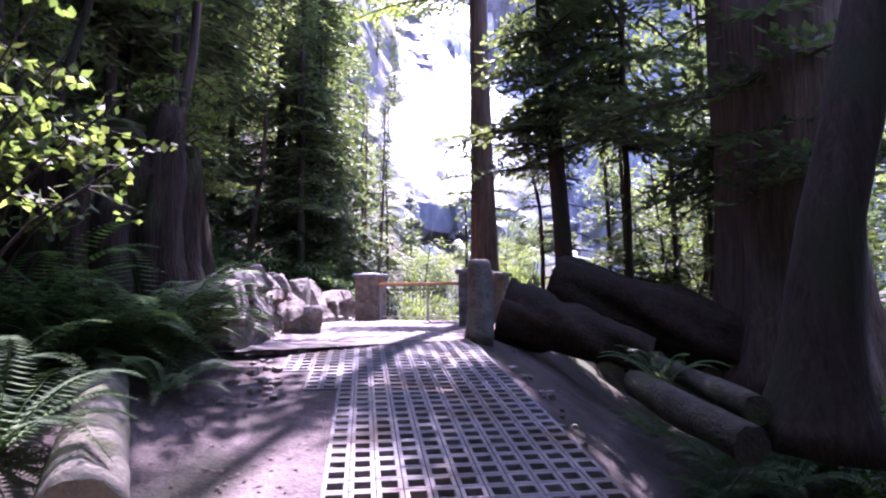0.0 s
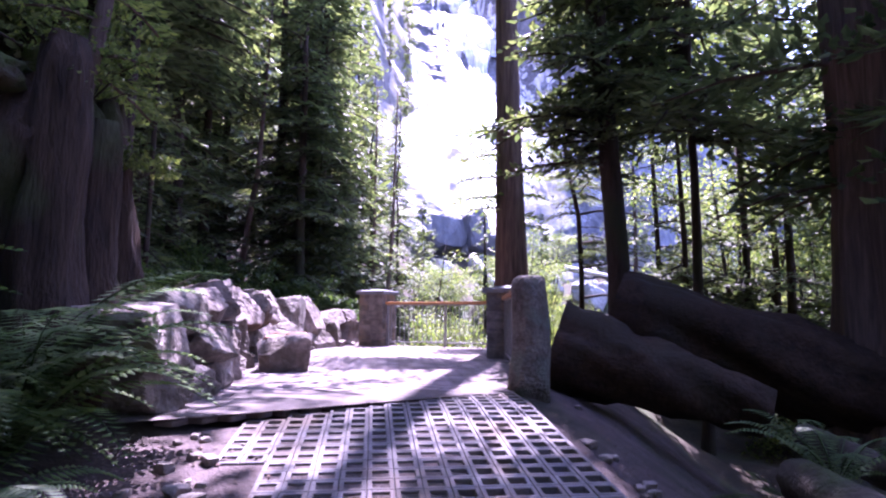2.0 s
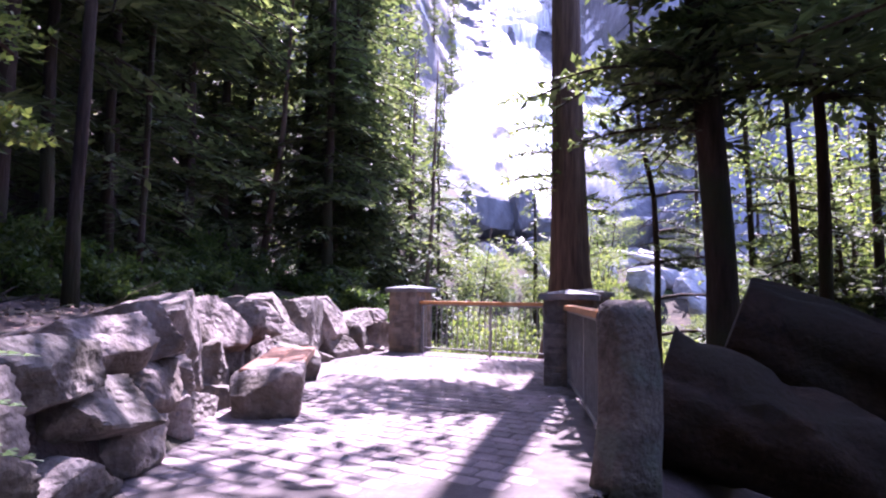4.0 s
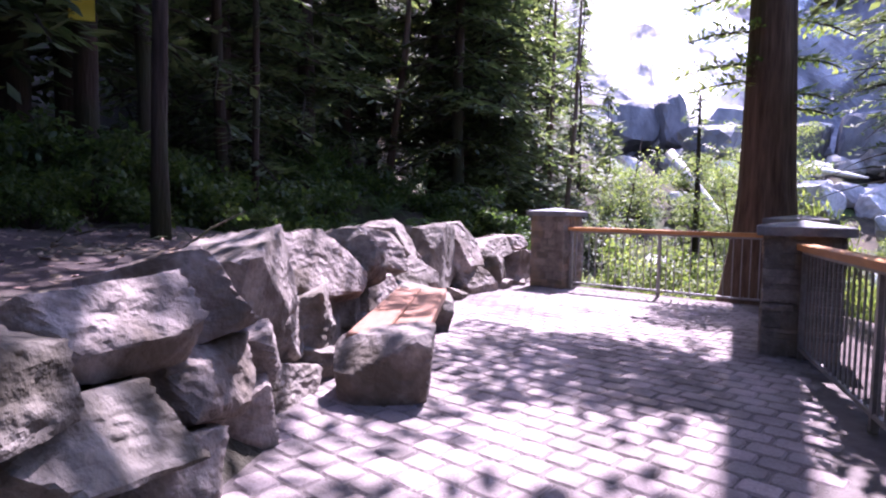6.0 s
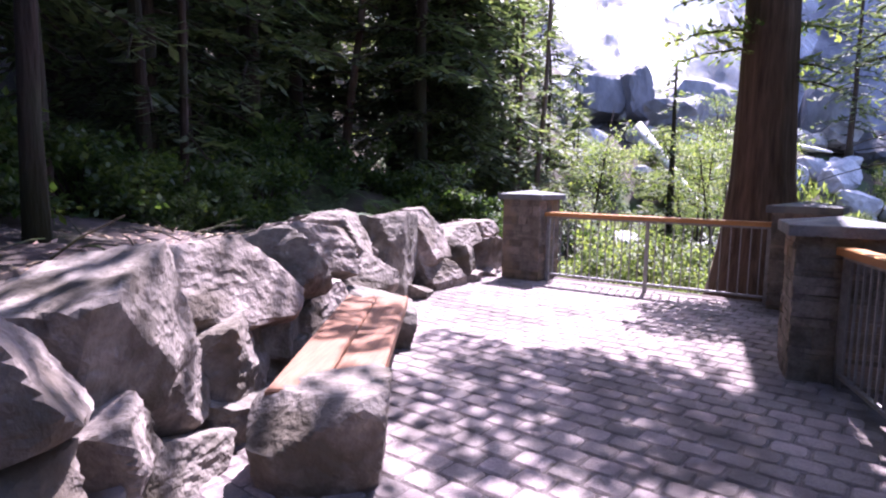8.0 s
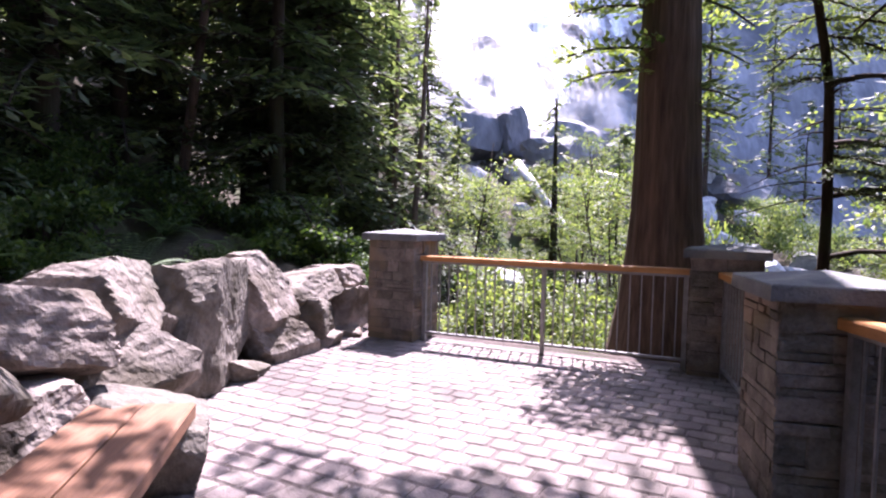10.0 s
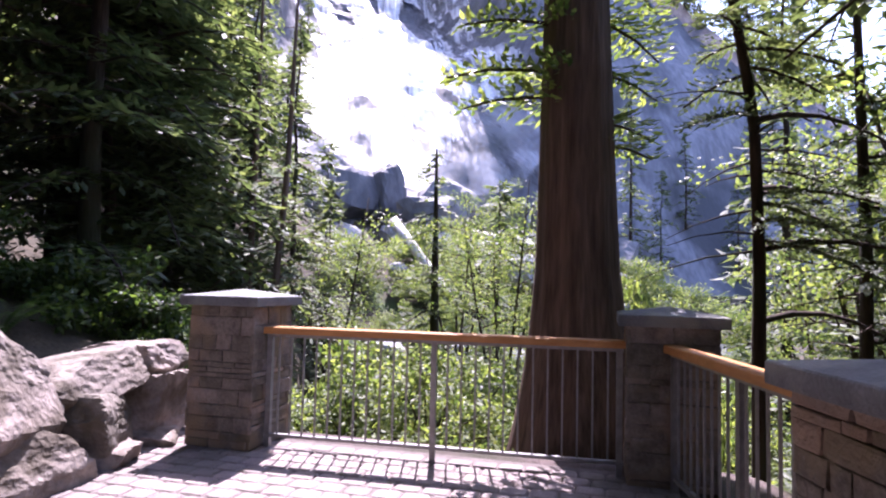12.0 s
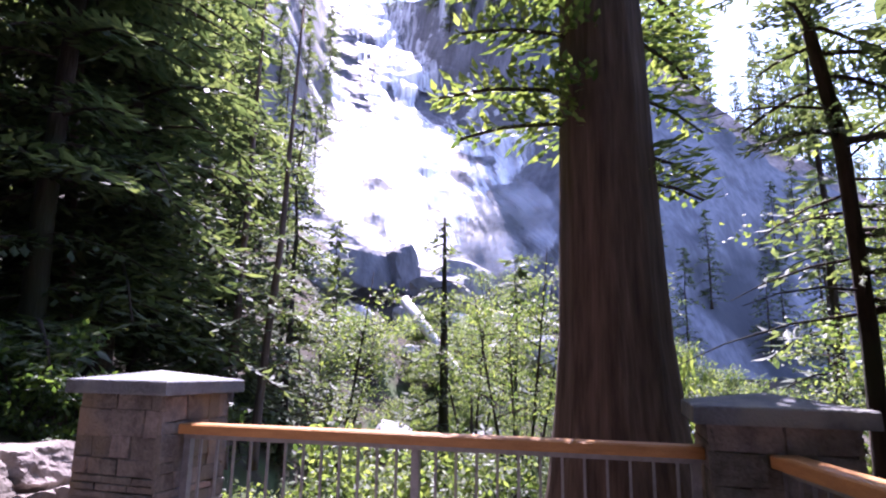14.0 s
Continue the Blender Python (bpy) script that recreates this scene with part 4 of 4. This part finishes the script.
for x, y, k in ((1.3, 19.6, 2), (2.3, 17.9, 0), (3.6, 18.6, 0), (2.6, 21.5, 2), (0.9, 22.0, 2), (4.5, 22.5, 2), (6.0, 21, 2), (5.2, 18.4, 0), (6.4, 15.8, 0), (5.6, 13.8, 0), (7.3, 19.5, 2), (8.6, 17.2, 2),
                (2.0, 25, 2), (4.2, 27, 2), (6.5, 25.5, 2), (8.8, 24, 2), (12, 30, 2), (15, 38, 2), (10.3, 17.5, 2), (9.5, 20.5, 2), (11.6, 19.5, 2),
                (-5.8, 9.4, 1), (-6.0, 11.0, 1), (-5.6, 13.2, 1), (-5.0, 15.0, 1), (-4.4, 17.6, 1), (-5.4, 16.8, 1), (-3.3, 20.2, 1), (-4.9, 19.6, 1), (-1.6, 20.0, 1), (-5.0, 12.4, 1), (-4.7, 16.2, 1), (-2.4, 22, 1), (-0.8, 22.4, 1), (-5.2, 15, 1), (-5.6, 11.8, 1),
                (-0.6, 24.4, 1), (-4.8, 18.6, 1), (-3.8, 4.0, 1), (-3.4, 2.6, 1), (-4.6, 5.4, 1), (-4.2, 1.2, 1), (5.8, 6.0, 1), (6.0, 4.0, 1), (8.2, 10.0, 0), (9.4, 9.6, 2), (8.0, 12.2, 0), (-6, 20, 1), (-7, 15, 1)):
    copy_thing(shrubs[k], pose(x, y, ground_z(x, y) - 0.05, 0, 0, rnd.uniform(0, 360)))
ob = copy_thing(shrubs[0], pose(4.75, 17.2, ground_z(4.75, 17.2), 0, 0, 50))
ob.scale = (0.7, 0.7, 2.0)
build_shrub("huckleberry", 4, (-2.35, 7.5, 3.5), "yellow-green huckleberry bush growing on the old stump", green=LEAF, size=0.8, leaf=0.055, n=40, clumps=22)
build_shrub("huckleberry", 6, (-1.9, 7.65, 2.95), "yellow-green huckleberry bush growing on the old stump", green=LEAF, size=0.38, leaf=0.055, n=30, clumps=12)


def build_bough(name, base, tips, seed, label, leaf=0.1, n=26):
    rnd = random.Random(seed)
    t = tree_thing(name, base, label, "shrub", "shrubs")
    parts, points = [], []
    b = Vector(base)
    for tip in tips:
        q = Vector(tip) - b
        mid = q * 0.55 + Vector((0, 0, 0.25))
        parts.append(tube([(0, 0, 0), mid, q], [0.02, 0.012, 0.004], 6, cap=False))
        for _ in range(7):
            a = mid.lerp(q, rnd.random())
            e = a + Vector((rnd.uniform(-0.3, 0.3), rnd.uniform(-0.3, 0.3), rnd.uniform(-0.15, 0.15)))
            parts.append(tube([a, e], [0.006, 0.003], 4, cap=False))
            points.append(e)
    link_mesh("stem", *joined(parts), DARKBARK, t)
    link_mesh("leaves", *foliage(points, rnd, n, 0.2, leaf, leaf * 0.33, 0.35), LEAF, t)


build_bough("vine_maple", (-3.2, 4.6, 1.0), ((-2.5, 4.3, 3.3), (-2.1, 4.4, 2.9), (-3.0, 4.0, 3.5), (-2.0, 5.0, 2.75), (-2.7, 4.8, 3.0), (-3.3, 4.2, 2.9), (-2.3, 4.2, 3.5), (-2.75, 4.1, 2.75)), 3,
            "broad bright green maple leaves overhanging the path", leaf=0.11, n=18)
build_bough("vine_maple", (-2.9, 3.3, 0.7), ((-1.95, 3.3, 3.0), (-1.7, 3.5, 3.2), (-1.4, 3.6, 2.95), (-1.25, 3.9, 2.75), (-2.0, 3.1, 3.4), (-1.75, 3.3, 3.5)), 7,
            "broad bright green maple leaves overhanging the path", leaf=0.085, n=6)
build_bough("vine_maple", (-4.0, 5.5, 1.0), ((-3.4, 5.2, 4.2), (-3.0, 5.6, 3.8), (-3.9, 5.0, 3.5), (-2.5, 5.9, 4.0), (-3.6, 5.8, 4.6)), 4,
            "broad bright green maple leaves overhanging the path")


# ---- cliff and waterfall ----
def cliff_y(x, z):
    wet = 1 - smooth(23, 31, x)
    n = noise.fractal(Vector((x * 0.05, z * 0.06, 2)), 1.0, 2.0, 5 if wet > 0 else 3)
    ledge = 0.0
    if wet > 0:
        for step, share, seed in ((9.0, 0.34, 3), (3.7, 0.5, 8)):
            q = (z + 7.0 * noise.noise(Vector((x * 0.06, z * 0.03, seed))) + 3.2 * noise.noise(Vector((x * 0.25, z * 0.05, seed + 2)))) / step
            q -= math.floor(q)
            ledge += step * 0.26 * (smooth(0.0, 0.5, q) - q) * share
    y = 59 + (0.5 + 0.65 * wet * smooth(-4, 7, x)) * (z - 8) + (2.2 + 2.8 * wet) * n + ledge * wet
    return y - 8 * smooth(0, -30, x) + 0.1 * max(0, x - 30)


def skyline(x):
    knots = ((-80, 125), (22, 128), (27, 72), (35, 52), (52, 42), (63, 31), (80, 23), (130, 14))
    for (a, za), (b, zb) in zip(knots, knots[1:]):
        if x <= b:
            return za + (zb - za) * (max(x, a) - a) / (b - a) + 1.4 * noise.noise(Vector((x * 0.25, 0, 0)))
    return 14


def build_cliff():
    xs = [-70 + 1.2 * i for i in range(55)] + [-4 + 0.55 * i for i in range(68)] + [33.4 + 1.2 * i for i in range(82)]
    v, f = [], []
    rows = 190
    for j in range(rows):
        for x in xs:
            top = skyline(x)
            z = 2 + (top - 2) * (j / (rows - 1)) ** 1.25
            v.append((x, cliff_y(x, z), z))
    w = len(xs)
    f = [(j * w + i, j * w + i + 1, (j + 1) * w + i + 1, (j + 1) * w + i) for j in range(rows - 1) for i in range(w - 1)]
    top = len(v)
    v += [(x, cliff_y(x, skyline(x)) + 60, skyline(x) - 2) for x in xs]
    f += [((rows - 1) * w + i, (rows - 1) * w + i + 1, top + i + 1, top + i) for i in range(w - 1)]
    ob = link_mesh("cliff", v, f, CLIFF)
    ob.data.materials.append(SLAB)
    ob.data.materials.append(RIDGE)
    for p in ob.data.polygons:
        c = p.center
        if c.x > 29:
            p.material_index = 1
            p.use_smooth = True
            if c.x > 46 and c.z > skyline(c.x) - 4.5 - 2.5 * noise.noise(Vector((c.x * 0.2, c.z * 0.2, 0))):
                p.material_index = 2
    tagged(ob, "tall grey granite cliff behind the valley", "cliff", kind="structure")


build_cliff()


# streams of the fall, each as height, centre and half width, downwards
STREAMS = (
    ((125, 18, 9), (100, 17, 8), (75, 19, 5.6), (56.6, 18.7, 5.6), (40, 17.6, 6.2), (30.6, 17, 8.6), (25.5, 15.7, 9.6), (22.5, 15, 6.6), (17.8, 13.7, 4.8), (13.8, 13, 3.0), (11, 11.1, 0.8)),
    ((52, 5.0, 0.5), (47.3, 6.4, 1.1), (38, 8.2, 1.5), (30.8, 9.8, 1.6), (27, 11.0, 1.0)),
    ((41.5, -1.2, 0.4), (38.6, 3.6, 0.9), (35.1, 5.8, 0.8), (29, 8.4, 1.3), (26, 9.6, 0.8)),
    ((18, 3.2, 0.5), (17.2, 4.0, 0.8), (15.4, 6.5, 0.9), (12.2, 9.2, 0.8), (11, 9.8, 0.5)),
    ((33, 25.0, 0.8), (30, 26.0, 1.2), (26, 25.4, 1.5), (23, 24.2, 0.6)),
)
# bare rocks that part the water: height, centre, half height, half width
ISLANDS = ((71, 16.5, 8, 1.6), (44, 21.5, 6, 2.2), (27.6, 21.6, 1.3, 3.4), (23.4, 19.0, 1.6, 1.5), (17, 14.6, 2.6, 1.3), (20.5, 9.6, 2.2, 1.6), (12.6, 13.6, 1.2, 1.6), (47, 16.0, 4, 0.8))


def wetness(x, z):
    best = -1.0
    for stream in STREAMS:
        for (a, ca, wa), (b, cb, wb) in zip(stream, stream[1:]):
            if b <= z <= a:
                t = (a - z) / (a - b)
                best = max(best, 1 - abs(x - ca - (cb - ca) * t) / (wa + (wb - wa) * t))
    for zc, xc, hz, hx in ISLANDS:
        r = ((z - zc) / hz) ** 2 + ((x - xc) / hx) ** 2
        best -= 1.3 * max(0.0, 1.25 - r)
    return best + 0.42 * noise.noise(Vector((x * 0.55, z * 0.06, 11))) + 0.3 * noise.noise(Vector((x * 1.5, z * 0.16, 4))) + 0.2 * noise.noise(Vector((x * 2.6, z * 0.6, 9)))


def build_falls(name, mat, label, least, lift):
    v, f, wet = [], [], []
    nz, nx, x0, dx = 300, 118, -4.0, 0.28
    zs = [10 + 115 * (j / nz) ** 1.5 for j in range(nz + 1)]
    for z in zs:
        for i in range(nx + 1):
            x = x0 + dx * i
            k = wetness(x, z)
            wet.append(k)
            y = cliff_y(x, z)
            if k > -0.6:
                y = min(y, cliff_y(x, z - 0.5), cliff_y(x + 0.3, z + 0.5), cliff_y(x - 0.3, z + 0.3))
            rope = noise.noise(Vector((x * 1.1, z * 0.07, 7))) + 0.6 * noise.noise(Vector((x * 3.0, z * 0.12, 3)))
            v.append((x, y - lift - 0.4 * rope * min(1, max(0, k)), z))
    w = nx + 1
    for j in range(nz):
        for i in range(nx):
            a = j * w + i
            if (wet[a] + wet[a + 1] + wet[a + w] + wet[a + w + 1]) / 4 > least:
                f.append((a, a + 1, a + w + 1, a + w))
    tagged(link_mesh(name, v, f, mat, smooth=True), label, "waterfall", kind="structure")


def build_spray():
    """Spray hanging before the lower fall, thinning out to nothing."""
    v, f = [], []
    n = 40
    for j in range(n + 1):
        for i in range(n + 1):
            a, r = 6.2832 * i / n, j / n
            x, z = 14.5 + 12.5 * r * math.cos(a), 20.5 + 11 * r * math.sin(a)
            v.append((x, 56 + 1.15 * (z - 8) - 2.0 - 1.5 * noise.noise(Vector((x * 0.15, z * 0.15, 5))), z))
    w = n + 1
    f = [(j * w + i, j * w + i + 1, (j + 1) * w + i + 1, (j + 1) * w + i) for j in range(n) for i in range(n)]
    tagged(link_mesh("water_spray", v, f, SPRAY, smooth=True), "thin white spray drifting before the waterfall", "spray", kind="structure")


build_falls("waterfall", WATER, "white waterfall cascading down the granite cliff", 0.2, 0.45)
build_falls("waterfall_veil", VEIL, "thin veil of water at the edges of the falls", -0.12, 0.75)
build_spray()


def build_scree():
    rnd = random.Random(21)
    for x, y, z, sx, sy, sz in ((9.7, 57, 9.6, 2.2, 2.0, 4.2), (14.2, 56.5, 8.4, 7.5, 4.5, 4.2), (12, 54, 7.6, 5, 4, 2.6), (6.5, 58, 9.5, 5, 4, 4.5), (18.6, 56, 7.5, 5, 4, 3), (23, 55, 7.4, 5.5, 4, 5.5), (26, 52, 4.8, 7, 5, 3)):
        v, f = rock(sx, sy, sz, rnd.randrange(999))
        ob = link_mesh("boulder", v, f, CLIFF, m=pose(x, y, z, rnd.uniform(-10, 10), rnd.uniform(-10, 10), rnd.uniform(0, 90)))
        tagged(ob, "huge grey boulder at the foot of the waterfall", "boulder", "scree boulders")
    for _ in range(120):
        x, y = rnd.uniform(3, 26), rnd.uniform(30, 58)
        s = rnd.uniform(0.5, 2.2)
        v, f = rock(s * 1.3, s, s * 0.8, rnd.randrange(999))
        ob = link_mesh("boulder", v, f, SCREE, m=pose(x, y, ground_z(x, y) + 0.15 * s, rnd.uniform(-20, 20), rnd.uniform(-20, 20), rnd.uniform(0, 90)))
        tagged(ob, "pale grey boulder in the scree slope", "boulder", "scree boulders")


build_scree()


rnd = random.Random(31)
for _ in range(80):
    x = rnd.uniform(24, 92)
    z = skyline(x)
    copy_thing(kinds[rnd.choice((5, 6))], pose(x, cliff_y(x, z) + rnd.uniform(0, 5), z - 0.8, 0, 0, rnd.uniform(0, 360)))
for x, z in ((3, 19), (0, 24), (4.5, 30), (-3, 20), (2, 38), (5.5, 46), (-1, 32), (6, 58), (1, 50), (27.4, 58), (28.1, 51), (29.5, 48), (30.8, 44), (29, 56), (31.5, 50), (26.5, 62), (40.7, 9), (44.7, 4), (47, 5), (35, 4), (52, 14), (57, 18), (60, 12)):
    copy_thing(kinds[6], pose(x, cliff_y(x, z) - 0.5, z, 0, 0, rnd.uniform(0, 360)))
for _ in range(80):
    y = rnd.uniform(20, 31) if rnd.random() < 0.6 else rnd.uniform(31, 50)
    x = 1.5 + 0.1 * (y - 20) + rnd.random() ** 1.3 * 24
    ob = copy_thing(shrubs[rnd.choice((0, 2, 2))], pose(x, y, ground_z(x, y) - 0.05, 0, 0, rnd.uniform(0, 360)))
    k = rnd.uniform(0.9, 1.7)
    ob.scale = (k, k, k * rnd.uniform(0.8, 1.3))


# ---- small things ----
def build_snag(a, b, r, label, mat):
    a, b = Vector(a), Vector(b)
    v, f = tube([a.lerp(b, q) for q in (0, 0.3, 0.6, 0.85, 1)], [r, r * 0.9, r * 0.75, r * 0.5, r * 0.2], 10, 0.15, 5)
    tagged(link_mesh("fallen_log", v, f, mat, smooth=True), label, "log")


PALEWOOD = material("bleached_wood", (0.4, 0.37, 0.32), (0.6, 0.56, 0.5), 4, 0.85, 0.5, 30, 0.3)
build_snag((6.4, 40, 5.6), (9.2, 37, 1.2), 0.26, "bleached white fallen trunk lying on the scree", PALEWOOD)
build_snag((12.4, 45, 5.6), (16.5, 41, 4.4), 0.25, "bleached white fallen trunk lying on the scree", PALEWOOD)


def build_sign():
    z = 4.4
    sign = empty("notice", pose(-5.15, 12.5, z, 0, 0, 30), "small yellow notice nailed to a tree in the dark forest", "sign")
    v, f = block(0.26, 0.015, 0.32, 0.003)
    link_mesh("plate", v, f, YELLOW, sign)
    v, f = tube([(0, 0.14, -z - 1), (0, 0.13, 2), (0, 0.12, 6)], [0.14, 0.12, 0.08], 12, 0.1, 4)
    link_mesh("tree_post", v, f, DARKBARK, sign, smooth=True)


build_sign()


def litter(name, spots, seed, label, mat, size):
    """Fallen leaves and twigs scattered on the soil."""
    rnd = random.Random(seed)
    out = ([], [])
    for x, y in spots(rnd):
        z = ground_z(x, y) + 0.012
        a = rnd.random() * 6.283
        rhomb(Vector((x, y, z)), Vector((math.cos(a), math.sin(a), rnd.uniform(-0.1, 0.35))).normalized(), size * 0.3, (Vector((0, 0, 1)) + rand_unit(rnd) * 0.3).normalized(), size * rnd.uniform(0.6, 1.4), out)
    tagged(link_mesh(name, *out, mat), label, "litter", kind="stuff")


DRYLEAF = material("dry_leaf", (0.16, 0.11, 0.07), (0.34, 0.26, 0.18), 3, 0.8, 0, 30, 0.0, island=0.5)
DULLLEAF = material("rotted_leaf", (0.05, 0.035, 0.025), (0.13, 0.09, 0.06), 3, 0.9, 0, 30, 0.0, island=0.5)
litter("leaf_litter", lambda r: [(-1.75 - 2.6 * r.random(), r.uniform(7.6, 17)) for _ in range(1500)], 4, "scattered dry leaves on the bank above the wall", DRYLEAF, 0.07)
litter("leaf_litter", lambda r: [(-0.3 - 1.0 * r.random(), r.uniform(2.0, 6.6)) for _ in range(260)] + [(1.6 + 2.4 * r.random(), r.uniform(3.0, 9.0)) for _ in range(500)], 5, "scattered dry leaves and twigs beside the ramp", DULLLEAF, 0.045)


def build_twigs():
    rnd = random.Random(8)
    for _ in range(26):
        x, y = rnd.uniform(-4.2, -2.6), rnd.uniform(10.5, 17)
        a, n = rnd.random() * 6.283, rnd.uniform(0.25, 0.8)
        z = ground_z(x, y) + 0.02
        d = Vector((math.cos(a), math.sin(a), rnd.uniform(0.0, 0.5)))
        v, f = tube([(0, 0, 0), d * n * 0.5 + Vector((0, 0, 0.03)), d * n], [0.009, 0.007, 0.003], 6)
        tagged(link_mesh("dead_branch", v, f, DULLWOOD, m=pose(x, y, z)), "grey dead branch lying on the bank", "branch", "dead branches")


build_twigs()


def build_stones():
    rnd = random.Random(14)
    for _ in range(46):
        side = rnd.random() < 0.5
        x, y = (rnd.uniform(-1.2, -0.7), rnd.uniform(4.6, 7.0)) if side else (rnd.uniform(1.65, 2.3), rnd.uniform(4.5, 9))
        k = rnd.uniform(0.04, 0.1) if side else rnd.uniform(0.04, 0.1)
        v, f = rock(k * 1.4, k, k * 0.8, rnd.randrange(999))
        tagged(link_mesh("stone", v, f, BOULDER, m=pose(x, y, ground_z(x, y) + k * 0.15, 0, 0, rnd.uniform(0, 180))), "loose grey stone beside the ramp", "stone", "loose stones")


build_stones()

rnd = random.Random(77)
for x, y, k in ((-4.6, 11.2, 0.5), (-4.2, 14.4, 0.4), (-2.3, 17.6, 0.4), (-0.5, 19.6, 0.5), (-4.9, 10.0, 0.5), (-5.2, 8.6, 0.6), (-1.0, 19.6, 0.7)):
    ob = copy_thing(shrubs[1], pose(x, y, ground_z(x, y) - 0.03, 0, 0, rnd.uniform(0, 360)))
    ob.scale = (k, k, k)
for x, y, k in ((8.4, 31, 6), (3.0, 36, 6)):
    copy_thing(kinds[k], pose(x, y, ground_z(x, y) - 0.3, 0, 0, rnd.uniform(0, 360)))


# ---- ramp of concrete grid pavers ----
CELL = 0.155


def ring(a=CELL / 2 - 0.002, b=CELL / 2 - 0.03, h=0.06):
    v = []
    for r, z in ((a, 0), (a, h - 0.004), (a - 0.004, h), (b + 0.004, h), (b, h - 0.004), (b, 0)):
        v += [(x * r, y * r, z) for x, y in ((-1, -1), (1, -1), (1, 1), (-1, 1))]
    f = [(r * 4 + i, r * 4 + (i + 1) % 4, r * 4 + 4 + (i + 1) % 4, r * 4 + 4 + i) for r in range(5) for i in range(4)]
    return v, f


def build_ramp():
    ramp = tagged(new("ramp"), "ramp of concrete grid pavers filled with soil", "ramp", kind="structure")
    v, f = ring()
    me = bpy.data.meshes.new("grid_paver")
    me.from_pydata(v, [], f)
    me.materials.append(CONCRETE)
    rest = []
    near = 0
    for j in range(-20, 56):
        y = j * CELL
        slope = math.degrees(math.atan2(along(y + 0.1) - along(y - 0.1), 0.2))
        for i in range(-5, 10):
            x = i * CELL + 0.03
            if y > terrace_edge(x) - 0.06 or (i < -1 and y < 5.4) or (i < -3 and y < 6.2):
                continue
            m = pose(x, y, along(y) - 0.045, slope, 0, 0)
            if y > 2.9 and near < 300:
                piece("grid_paver", me, ramp, m)
                near += 1
            else:
                rest.append(([m @ Vector(p) for p in v], f))
    if rest:
        ob = link_mesh("grid_pavers", *joined(rest), CONCRETE, ramp)
        ob["kind"] = "stuff"


build_ramp()


# ---- terrace of clay-coloured pavers ----
def cobble(sx, sy, sz, seed):
    """A tumbled paver with rounded corners and worn upper edges."""
    rnd = random.Random(seed)
    a, b, r = sx / 2, sy / 2, 0.028
    ring = []
    for qx, qy, turn in ((1, 1, 0), (-1, 1, 1), (-1, -1, 2), (1, -1, 3)):
        for step in (0.0, 0.5, 1.0):
            t = (turn + step) * math.pi / 2
            k = r * rnd.uniform(0.8, 1.3)
            ring.append((qx * (a - k) + k * math.cos(t) + rnd.uniform(-0.0015, 0.0015), qy * (b - k) + k * math.sin(t) + rnd.uniform(-0.0015, 0.0015)))
    v = [(x, y, 0.015) for x, y in ring] + [(x, y, sz - 0.012) for x, y in ring]
    v += [(x * (1 - 0.012 / a), y * (1 - 0.012 / b), sz + rnd.uniform(-0.0015, 0.0015)) for x, y in ring]
    n = len(ring)
    f = [tuple(range(2 * n, 3 * n))] + [(k + i, k + (i + 1) % n, k + n + (i + 1) % n, k + n + i) for k in (0, n) for i in range(n)]
    return v, f


def build_terrace():
    t = tagged(new("terrace_paving"), "terrace paved with greyish pink rounded concrete pavers", "paving", kind="structure")
    # bedding sheet under the pavers
    corners = [(-1.6, 6.6), (1.75, 8.2), (2.45, 12), (2.6, 12.9), (3.4, 14.9), (3.35, 15.35), (0.3, 17.25), (-0.6, 17.3), (-1.6, 16), (-2.0, 12)]
    link_mesh("bedding", [(x, y, TERRACE - 0.012) for x, y in corners], [tuple(range(len(corners)))], JOINT, t)
    sx, sy = 0.208, 0.178
    kinds = []
    for k in range(6):
        v, f = cobble(sx - 0.01, sy - 0.01, 0.06, k)
        me = bpy.data.meshes.new("paver")
        me.from_pydata(v, [], f)
        me.materials.append(PAVER)
        kinds.append((me, v, f))
    rnd = random.Random(3)
    rest, near = [], 0
    for j in range(-68, 4):
        for i in range(-34, 44):
            p = Vector((0.25, 17.05, 0)) + U * ((i + 0.5 * (j % 2)) * sx) + V * (j * sy)
            if p.y < terrace_edge(p.x) or p.x < wall_x(p.y) - 0.15 or fence_gap(p.x, p.y) > 0.05 or (p.x > 1.8 + 0.167 * (p.y - 8.6) and p.y < 12.4):
                continue
            z0 = TERRACE - 0.06 - (0.03 * smooth(9.0, 7.2, p.y))
            m = pose(p.x, p.y, z0 + rnd.uniform(-0.002, 0.002), rnd.uniform(-0.4, 0.4), rnd.uniform(-0.4, 0.4), -32 + rnd.uniform(-0.8, 0.8))
            me, v, f = kinds[rnd.randrange(6)]
            if 8.6 < p.y < 14.6 and -1.3 < p.x < 1.9 and near < 300:
                piece("paver", me, t, m)
                near += 1
            else:
                rest.append(([m @ Vector(q) for q in v], f))
    ob = link_mesh("pavers", *joined(rest), PAVER_FAR, t)
    ob["kind"] = "stuff"


build_terrace()
